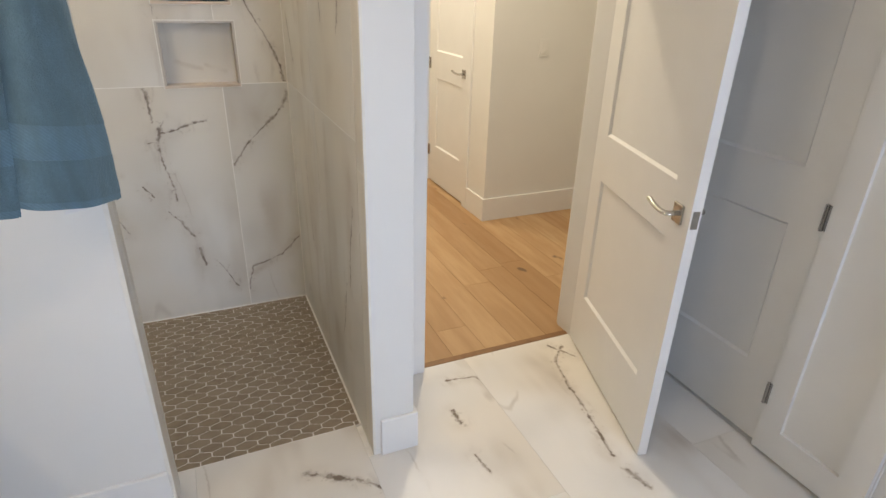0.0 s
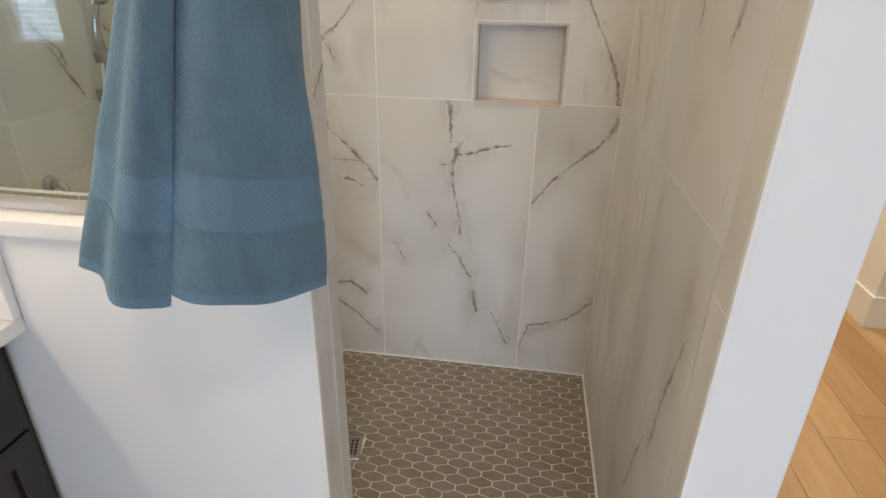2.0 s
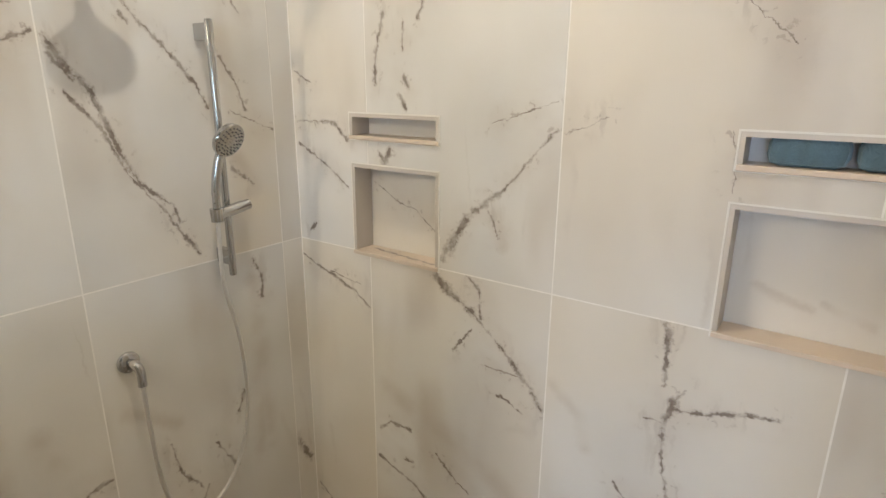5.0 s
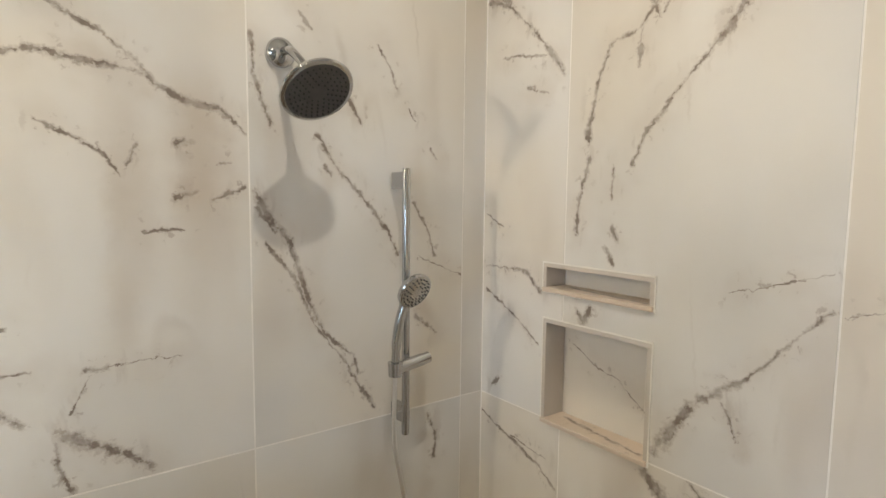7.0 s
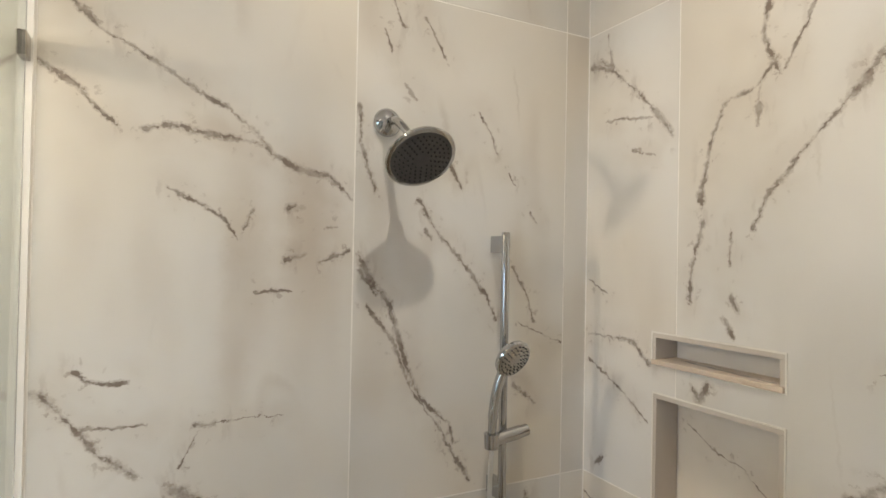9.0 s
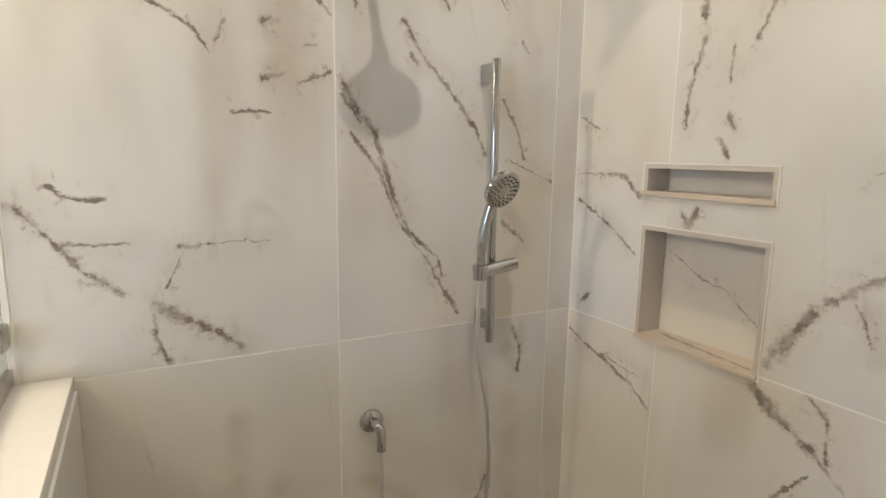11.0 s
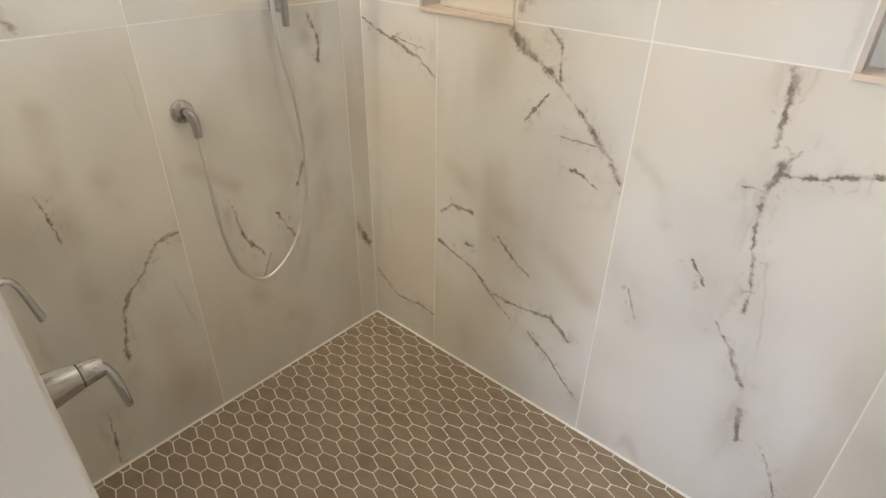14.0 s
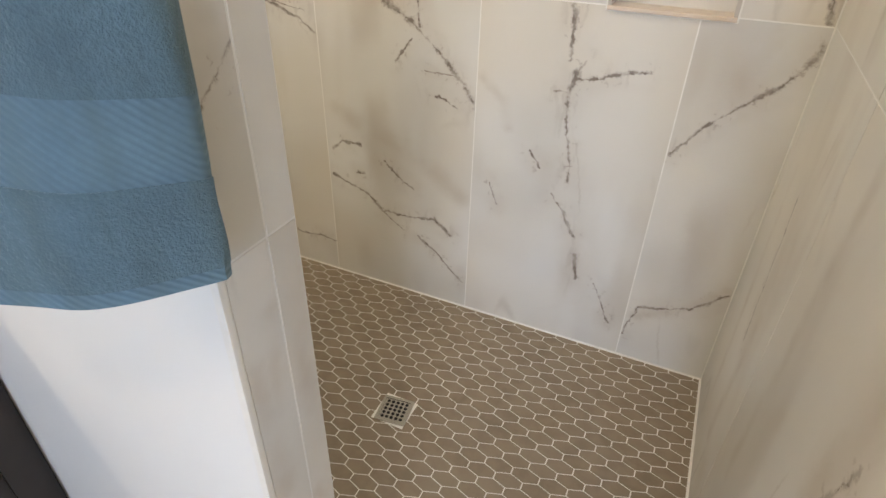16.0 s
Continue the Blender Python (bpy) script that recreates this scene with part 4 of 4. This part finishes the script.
# ---- tiles of walls and floors ----
CX = [XL - GAP + 0.003, -1.175, -0.56, 0.058, XR + GAP - 0.003]
RZ = [0.003, 1.199, 2.44, CEIL - 0.002]
BACK_VEINS = {
    (0, 0): [(7, -1.485, 1.143, -1.362, 1.093, -1.257, 1.06, -1.182, 1.016), (4, -1.362, 1.101, -1.222, 1.084), (7, -1.475, 0.218, -1.377, 0.142, -1.255, 0.149, -1.175, 0.138)],
    (1, 0): [(20, -0.922, 1.174, -0.866, 1.135, -0.795, 1.092), (9, -0.795, 1.092, -0.714, 1.024, -0.651, 0.968), (14, -0.651, 0.968, -0.611, 0.914, -0.568, 0.862), (9, -0.809, 1.195, -0.778, 1.161, -0.77, 1.082), (5, -0.8, 1.042, -0.833, 0.991),
             (8, -0.833, 0.991, -0.856, 0.961), (4, -0.75, 0.943, -0.669, 0.942, -0.63, 0.937), (6, -0.713, 0.858, -0.671, 0.855, -0.627, 0.832), (8, -1.149, 0.583, -1.101, 0.626, -1.02, 0.619), (8, -1.159, 0.472, -1.096, 0.453, -0.997, 0.418, -0.935, 0.357),
             (7, -0.935, 0.357, -0.812, 0.362, -0.7, 0.377), (12, -0.7, 0.377, -0.638, 0.324), (4, -0.935, 0.357, -0.838, 0.292), (6, -0.772, 0.282, -0.678, 0.209, -0.574, 0.12), (5, -0.918, 0.578, -0.849, 0.515, -0.795, 0.488),
             (9, -1.044, 0.503, -1.012, 0.507), (-34, -1.12, 0.74, -0.75, 0.62, -0.6, 0.5)],
    (2, 0): [(13, -0.275, 1.197, -0.27, 1.13), (8, -0.27, 1.13, -0.268, 1.039), (6, -0.223, 1.043, -0.242, 1.007), (14, -0.242, 1.007, -0.258, 0.943), (9, -0.236, 0.986, -0.17, 1.0, -0.093, 1.029, -0.035, 1.035),
             (6, -0.305, 0.941, -0.259, 0.945), (11, -0.258, 0.943, -0.255, 0.873), (8, -0.255, 0.873, -0.238, 0.773, -0.217, 0.65), (6, -0.268, 0.593, -0.222, 0.54), (10, -0.222, 0.54, -0.17, 0.452),
             (10, -0.157, 0.378, -0.138, 0.278), (6, -0.072, 0.282, -0.031, 0.198, 0.004, 0.129), (5, -0.492, 0.59, -0.463, 0.506), (-16, -0.537, 0.951, -0.46, 0.888, -0.442, 0.8), (5, -0.36, 0.737, -0.317, 0.678)],
    (3, 0): [(18, 0.35, 1.145, 0.334, 1.101), (10, 0.334, 1.101, 0.288, 1.044, 0.234, 0.997), (7, 0.234, 0.997, 0.188, 0.958, 0.125, 0.889, 0.067, 0.807), (7, 0.35, 0.374, 0.253, 0.28, 0.095, 0.234), (6, 0.095, 0.234, 0.062, 0.103),
             (-18, 0.247, 1.173, 0.199, 1.068, 0.198, 0.976), (-16, 0.347, 0.385, 0.219, 0.267, 0.084, 0.192)],
    (0, 1): [(12, -1.45, 2.361, -1.404, 2.333), (7, -1.416, 2.424, -1.404, 2.333),
             (16, -1.473, 2.348, -1.402, 2.322), (10, -1.402, 2.322, -1.312, 2.249, -1.249, 2.179), (12, -1.249, 2.179, -1.189, 2.098), (5, -1.42, 2.181, -1.341, 2.177, -1.258, 2.162), (6, -1.317, 2.089, -1.245, 2.064),
             (8, -1.476, 1.59, -1.378, 1.592, -1.31, 1.589), (10, -1.31, 1.589, -1.255, 1.545), (6, -1.475, 1.522, -1.351, 1.458, -1.26, 1.396), (8, -1.446, 1.233, -1.416, 1.259), (4, -1.476, 1.742, -1.406, 1.709)],
    (1, 1): [(10, -0.947, 2.371, -0.965, 2.282, -0.933, 2.184), (6, -0.86, 2.337, -0.876, 2.27, -0.921, 2.193), (9, -0.733, 2.203, -0.778, 2.125), (7, -0.971, 2.169, -0.976, 2.086),
             (9, -0.936, 2.217, -0.982, 2.169, -1.048, 2.152), (9, -1.048, 2.152, -1.085, 2.088, -1.105, 1.986), (13, -1.105, 1.986, -1.111, 1.932), (9, -1.109, 1.892, -1.131, 1.796, -1.136, 1.705), (9, -0.973, 2.137, -0.978, 2.089),
             (11, -0.751, 2.164, -0.781, 2.13, -0.829, 2.08), (8, -0.829, 2.08, -0.88, 2.027, -0.949, 1.946, -0.982, 1.874), (7, -1.034, 1.862, -1.039, 1.797), (10, -1.036, 1.731, -1.019, 1.699), (8, -1.049, 1.677, -1.028, 1.638),
             (14, -1.128, 1.513, -1.109, 1.488, -1.085, 1.527), (22, -0.898, 1.231, -0.867, 1.289), (13, -0.867, 1.289, -0.795, 1.381, -0.728, 1.43), (7, -0.728, 1.43, -0.669, 1.496, -0.616, 1.556, -0.571, 1.609), (6, -0.748, 1.389, -0.722, 1.323),
             (2, -0.75, 1.612, -0.668, 1.64, -0.575, 1.672), (-16, -0.736, 1.376, -0.71, 1.304)],
    (2, 1): [(2, -0.55, 1.6, -0.45, 1.64), (2, -0.45, 2.15, -0.33, 1.98, -0.12, 1.78), (2, -0.2, 1.62, -0.185, 1.5)],
    (3, 1): [(8, 0.17, 1.75, 0.2, 1.55, 0.27, 1.42), (10, 0.27, 1.42, 0.335, 1.28, 0.34, 1.2), (6, 0.33, 1.75, 0.24, 1.6), (5, 0.1, 1.66, 0.15, 1.62)],
}
HOLES = [(a - 0.0045, b + 0.0045, c - 0.0025, d + 0.0045) for a, b, c, d in NICHES]


def tile(parent, mat, us, vs, holes, place):
    bm = slab(us, vs, holes, place, T - 0.001)
    part("tile", bm, mat, parent)


def cut(h, us, vs):
    return [q for q in h if q[0] < us[1] and q[1] > us[0] and q[2] < vs[1] and q[3] > vs[0]]


for i in range(4):
    for j in range(3):
        us, vs = [CX[i] + GAP / 2, CX[i + 1] - GAP / 2], [RZ[j] + GAP / 2, RZ[j + 1] - GAP / 2]
        mat = marble("marble_back", (0, 2), BACK_VEINS.get((i, j), ()), 1.7 * i + 5.1 * j)
        tile(north, mat, us, vs, cut(HOLES, us, vs), lambda u, v, d: (u, YB + GAP - 0.0009 + d, v))
LEFT_VEINS = {
    (0, 0): [(9, 2.18, 0.668, 2.116, 0.66, 2.068, 0.593), (7, 2.068, 0.593, 2.007, 0.533, 1.972, 0.418), (9, 1.972, 0.418, 1.957, 0.347), (6, 1.87, 0.195, 1.853, 0.018), (-26, 2.038, 0.867, 2.057, 0.768),
             (-24, 1.953, 1.051, 1.93, 0.627), (-26, 1.93, 0.627, 1.962, 0.213), (4, 1.896, 0.872, 1.915, 0.747)],
    (1, 0): [(6, 2.344, 0.676, 2.371, 0.569, 2.424, 0.474), (7, 2.489, 0.611, 2.547, 0.494), (12, 2.604, 0.738, 2.58, 0.678), (11, 2.684, 1.171, 2.707, 1.114, 2.707, 1.034), (4, 2.412, 0.404, 2.445, 0.475),
             (-20, 2.242, 0.832, 2.375, 0.738), (-24, 2.678, 0.885, 2.647, 0.452), (-24, 2.363, 0.362, 2.492, 0.196), (-28, 2.68, 1.1, 2.7, 0.5)],
    (2, 0): [(18, 2.814, 0.429, 2.863, 0.335)],
    (0, 1): [(9, 1.614, 2.29, 1.673, 2.233), (7, 1.673, 2.233, 1.749, 2.192, 1.852, 2.127), (9, 1.578, 2.147, 1.648, 2.105), (10, 2.051, 1.902, 2.066, 1.906),
             (8, 1.854, 2.129, 1.902, 2.102, 1.958, 2.069), (14, 1.958, 2.069, 1.996, 2.019, 2.059, 1.987), (10, 2.059, 1.987, 2.127, 1.976, 2.18, 1.926), (11, 1.755, 2.043, 1.804, 2.055, 1.846, 2.052), (9, 1.846, 2.052, 1.909, 2.046, 1.976, 2.033),
             (7, 1.798, 1.93, 1.857, 1.898, 1.902, 1.874), (6, 1.902, 1.874, 1.934, 1.831), (16, 2.034, 1.898, 2.054, 1.905), (9, 2.031, 1.787, 2.075, 1.8), (8, 2.11, 1.782, 2.177, 1.813),
             (5, 1.965, 1.721, 2.045, 1.721), (5, 1.8, 1.326, 1.814, 1.317), (20, 1.809, 1.324, 1.869, 1.291, 1.917, 1.26), (14, 1.917, 1.26, 1.968, 1.215), (9, 1.8, 1.309, 1.802, 1.263, 1.827, 1.209),
             (9, 1.856, 1.45, 1.895, 1.449), (4, 1.865, 1.437, 1.829, 1.364), (3, 1.895, 1.449, 2.031, 1.447), (-26, 2.059, 1.987, 2.136, 1.898, 2.171, 1.813), (-22, 1.882, 2.062, 1.976, 2.011),
             (7, 1.961, 1.894, 1.945, 1.854), (6, 2.124, 1.861, 2.148, 1.862), (6, 1.643, 1.573, 1.675, 1.548, 1.731, 1.544), (16, 1.588, 1.537, 1.614, 1.508), (12, 1.614, 1.508, 1.64, 1.478, 1.686, 1.412, 1.748, 1.363),
             (8, 1.648, 2.1, 1.708, 2.042), (5, 1.663, 1.464, 1.771, 1.459)],
    (1, 1): [(7, 2.271, 2.43, 2.302, 2.353), (6, 2.362, 2.393, 2.419, 2.296), (5, 2.251, 2.343, 2.273, 2.293),
             (13, 2.196, 1.801, 2.234, 1.737, 2.28, 1.682), (11, 2.28, 1.682, 2.314, 1.571, 2.365, 1.452), (8, 2.365, 1.452, 2.443, 1.382, 2.459, 1.334), (7, 2.219, 1.685, 2.293, 1.587, 2.342, 1.47), (6, 2.342, 1.47, 2.419, 1.371, 2.467, 1.286),
             (10, 2.467, 1.286, 2.505, 1.232), (9, 2.347, 1.937, 2.406, 1.859, 2.469, 1.797), (7, 2.469, 1.797, 2.553, 1.701, 2.58, 1.639), (6, 2.519, 2.175, 2.552, 2.131, 2.578, 2.077), (4, 2.613, 2.023, 2.632, 1.995),
             (5, 2.688, 1.923, 2.708, 1.893), (8, 2.633, 1.775, 2.681, 1.697, 2.702, 1.632), (3, 2.644, 1.628, 2.794, 1.569), (9, 2.197, 2.148, 2.201, 2.063, 2.238, 1.955), (9, 2.431, 2.039, 2.469, 1.974),
             (6, 2.309, 2.217, 2.336, 2.184), (-24, 2.655, 1.492, 2.704, 1.405, 2.665, 1.361), (10, 2.636, 1.462, 2.704, 1.405), (7, 2.369, 1.871, 2.391, 1.845), (8, 2.201, 1.763, 2.247, 1.71)],
}
RY = [PONY_F + 0.052, 2.186, 2.802, YB + GAP - 0.001]
for i in range(3):
    for j in range(3):
        us, vs = [RY[i] + GAP / 2, RY[i + 1] - GAP / 2], [RZ[j] + GAP / 2, RZ[j + 1] - GAP / 2]
        mat = marble("marble_left", (1, 2), LEFT_VEINS.get((i, j), ()), 20 + 1.7 * i + 5.1 * j)
        tile(west, mat, us, vs, [], lambda u, v, d: (XL - GAP + 0.0009 - d, u, v))
SY = [POST_F + 0.012, 1.642, 2.27, YB + GAP - 0.001]
for i in range(3):
    rows = [0.003, 1.112, CEIL - 0.002] if i == 0 else RZ
    for j in range(len(rows) - 1):
        us, vs = [SY[i] + GAP / 2, SY[i + 1] - GAP / 2], [rows[j] + GAP / 2, rows[j + 1] - GAP / 2]
        ve = {(2, 0): [(-24, 2.4, 1.15, 2.45, 0.2), (-20, 2.70, 0.9, 2.62, 0.2), (4, 2.55, 0.9, 2.50, 0.5)], (1, 0): [(-22, 1.75, 1.1, 1.85, 0.3), (-20, 2.1, 1.15, 2.15, 0.4), (9, 1.72, 0.95, 1.78, 0.75, 1.80, 0.60), (6, 1.85, 0.6, 1.95, 0.3)], (2, 1): [(-20, 2.4, 2.2, 2.48, 1.3), (9, 2.78, 1.50, 2.68, 1.32), (7, 2.5, 2.0, 2.4, 1.6)], (1, 1): [(12, 1.75, 1.75, 1.83, 1.50), (7, 2.1, 1.9, 2.05, 1.5)]}.get((i, j), ())
        tile(east_sh, marble("marble_right", (1, 2), ve, 40 + 1.7 * i + 5.1 * j), us, vs, [], lambda u, v, d: (XR + GAP - 0.0009 + d, u, v))
structure("trim_post", boxes((XR - 0.001, XR + 0.008, POST_F - 0.001, POST_F + 0.011, 0.003, CEIL - 0.01), bevel=0.001), EDGE, "pale tile edge strip", "tile trim")

# tiled end of the low wall and its shower side
for k, (y0, y1) in enumerate(((PONY_F + 0.010, 1.607), (1.607, PONY_B - 0.001))):
    for j, (z0, z1) in enumerate(((0.003, 1.121), (1.121, 2.33), (2.33, CEIL - 0.002))):
        ve = {(0, 1): [(4, 1.53, 1.275, 1.57, 1.31, 1.605, 1.345)], (1, 1): [(4, 1.609, 1.425, 1.66, 1.465)], (0, 0): [(-20, 1.545, 0.95, 1.56, 0.7), (-16, 1.59, 1.02, 1.575, 0.85)], (1, 0): [(-16, 1.63, 1.0, 1.64, 0.8), (-16, 1.62, 0.6, 1.65, 0.45)]}.get((k, j), ())
        tile(pillar, marble("marble_end", (1, 2), ve, 60 + 2.3 * k + 5.1 * j, faint=1.5), [y0 + GAP / 2, y1 - GAP / 2], [z0 + GAP / 2, z1 - GAP / 2], [], lambda u, v, d: (END - d, u, v))
structure("trim_pillar", boxes((END - T - 0.0005, END + 0.0012, PONY_F - 0.001, PONY_F + 0.0095, 0.003, CEIL - 0.01), bevel=0.001), EDGE, "pale tile edge strip on the pillar corner", "tile trim")
for x0, x1, top in ((XL + 0.012, -1.175, 1.177), (-1.175, -0.56, 1.177), (-0.56, COL, 1.177), (COL, END - T, CEIL - 0.002)):
    for z0, z1 in ((0.003, min(top, 1.2)), (1.2, top)):
        if z1 - z0 > 0.05:
            tile(pillar if top > 2 else north, marble("marble_front", (0, 2), (), 80 + x0), [x0 + GAP / 2, x1 - GAP / 2], [z0, z1], [], lambda u, v, d: (u, PONY_B - d, v))

# hexagon mosaic of the shower floor
HW, ROW, SIDE = 0.0840, 0.0378, 0.0225   # spacing in a row, spacing of rows, upright side
hex_parts, rest = 0, bmesh.new()
JOINT = 0.0038


def hex_outline(cx, cy):
    a, s, h = HW / 2 - JOINT / 2, SIDE / 2 - JOINT * 0.15, ROW - SIDE / 2 - JOINT * 0.55
    return [(cx + x, cy + y) for x, y in ((a, -s), (a, s), (0, h), (-a, s), (-a, -s), (0, -h))]


def clip_poly(poly, x0, x1, y0, y1):
    for axis, lim, sign in ((0, x0, 1), (0, x1, -1), (1, y0, 1), (1, y1, -1)):
        res = []
        for k in range(len(poly)):
            p, q = poly[k], poly[(k + 1) % len(poly)]
            a, b = sign * (p[axis] - lim), sign * (q[axis] - lim)
            if a >= 0:
                res.append(p)
            if (a >= 0) != (b >= 0):
                t = a / (a - b)
                res.append((p[0] + (q[0] - p[0]) * t, p[1] + (q[1] - p[1]) * t))
        poly = res
        if len(poly) < 3:
            return []
    return poly


def prism(bm, poly, z):
    top = [bm.verts.new((x, y, z)) for x, y in poly]
    low = [bm.verts.new((x, y, z - 0.008)) for x, y in poly]
    bm.faces.new(top)
    for k in range(len(poly)):
        bm.faces.new((top[k], low[k], low[(k + 1) % len(poly)], top[(k + 1) % len(poly)]))


hex_me = None
DX, DY = -0.553, 2.277
for j in range(int((YB - EDGE_Y) / ROW) + 2):
    for i in range(-1, int((XR - XL) / HW) + 2):
        cx = XL + 0.02 + (i + (0.5 if j % 2 else 0.0)) * HW
        cy = EDGE_Y + 0.01 + j * ROW
        by_drain = abs(cx - DX) < 0.058 + HW / 2 and abs(cy - DY) < 0.058 + ROW
        whole = not by_drain and XL + HW / 2 < cx < XR - HW / 2 - 0.01 and EDGE_Y + ROW < cy < YB - ROW
        z = 0.0012 * noise.noise(Vector((cx * 30, cy * 30, 0)))
        if whole and hex_parts < 300 and -0.95 < cx < 0.34 and cy < 2.45:
            if hex_me is None:
                bm = bmesh.new()
                prism(bm, hex_outline(0, 0), 0)
                ob = part("hex_tile", bm, HEX, shower_pan)
                hex_me = ob.data
            else:
                ob = new("hex_tile", hex_me)
                ob.parent = shower_pan
            ob.location = (cx, cy, z)
            hex_parts += 1
        else:
            poly = clip_poly(hex_outline(cx, cy), XL + 0.004, XR - 0.004, EDGE_Y + 0.003, YB - 0.004)
            if by_drain:
                q = 0.058
                sides = ((-9, DX - q, -9, 9), (DX + q, 9, -9, 9), (DX - q, DX + q, -9, DY - q), (DX - q, DX + q, DY + q, 9))
                polys = [clip_poly(poly, *s) for s in sides if poly]
            else:
                polys = [poly]
            for pl in polys:
                if len(pl) >= 3:
                    prism(rest, pl, z)
tagged(part("hex_tiles", rest, HEX_REST, shower_pan, "further brown hexagon tiles"), kind="stuff")

# marble floor tiles
FLOOR_VEINS = {
    (2, 3): [(22, 0.10, 1.55, 0.17, 1.51, 0.30, 1.43), (9, 0.30, 1.43, 0.36, 1.36)],
    (3, 3): [(9, 0.80, 1.86, 0.93, 1.84, 1.02, 1.66), (14, 0.745, 1.66, 0.75, 1.58), (9, 0.72, 1.40, 0.74, 1.30)],
    (4, 3): [(12, 1.455, 1.895, 1.36, 1.80, 1.33, 1.70, 1.28, 1.45, 1.22, 1.20), (9, 1.40, 1.93, 1.47, 1.80), (14, 1.22, 1.12, 1.25, 1.02)],
}
bed = bpy.data.objects["floor"]
for i in range(6):
    for j in range(4):
        x0, x1 = -1.49 + 0.61 * i, -1.49 + 0.61 * (i + 1)
        y0, y1 = 1.730 - 1.22 * (4 - j) + 0.61 * (i % 2), 1.730 - 1.22 * (3 - j) + 0.61 * (i % 2)
        y0, y1 = max(y0, SOUTH), min(y1, EDGE_Y if x1 < 0.40 else DOOR_Y)
        if j == 3 and x1 >= 0.40:
            y1 = DOOR_Y
        x1 = min(x1, EAST)
        if x1 - x0 < 0.02 or y1 - y0 < 0.02:
            continue
        hole = [(POST_R - 1, POST_R, POST_F, 9)] if x0 < POST_R < x1 else []
        mat = marble("marble_floor", (0, 1), FLOOR_VEINS.get((i, j), ()), 100 + 3.3 * i + 1.7 * j, (0.78, 0.765, 0.74), 0.2, 1.6)
        bm = slab([x0 + 0.0004, x1 - 0.0004], [y0 + 0.0004, y1 - 0.0004], hole, lambda u, v, d: (u, v, -d), 0.0115)
        part("tile", bm, mat, bed)

# oak planks of the hall, with a nosing at the doorway
hall = bpy.data.objects["floor_hall"]
part("threshold", boxes((0.725, 1.572, DOOR_Y + 0.001, DOOR_Y + 0.035, -0.012, 0.0015)), OAK_EDGE, hall, "oak strip between the wood and the marble")
PW = 0.178
rng = random.Random(4)
k = 0
x = 0.555
while x < 2.85:
    y = DOOR_Y + 0.036 - rng.uniform(0.0, 1.5)
    while y < 5.6:
        ln = rng.uniform(1.2, 2.0)
        a, b = max(y, DOOR_Y + 0.036), min(y + ln, 5.65)
        if b - a > 0.02:
            part("plank", boxes((x + 0.0010, x + PW - 0.0010, a + 0.0010, b - 0.0010, -0.0135, 0.0), bevel=0.0), OAK, hall)
        y += ln
    x += PW
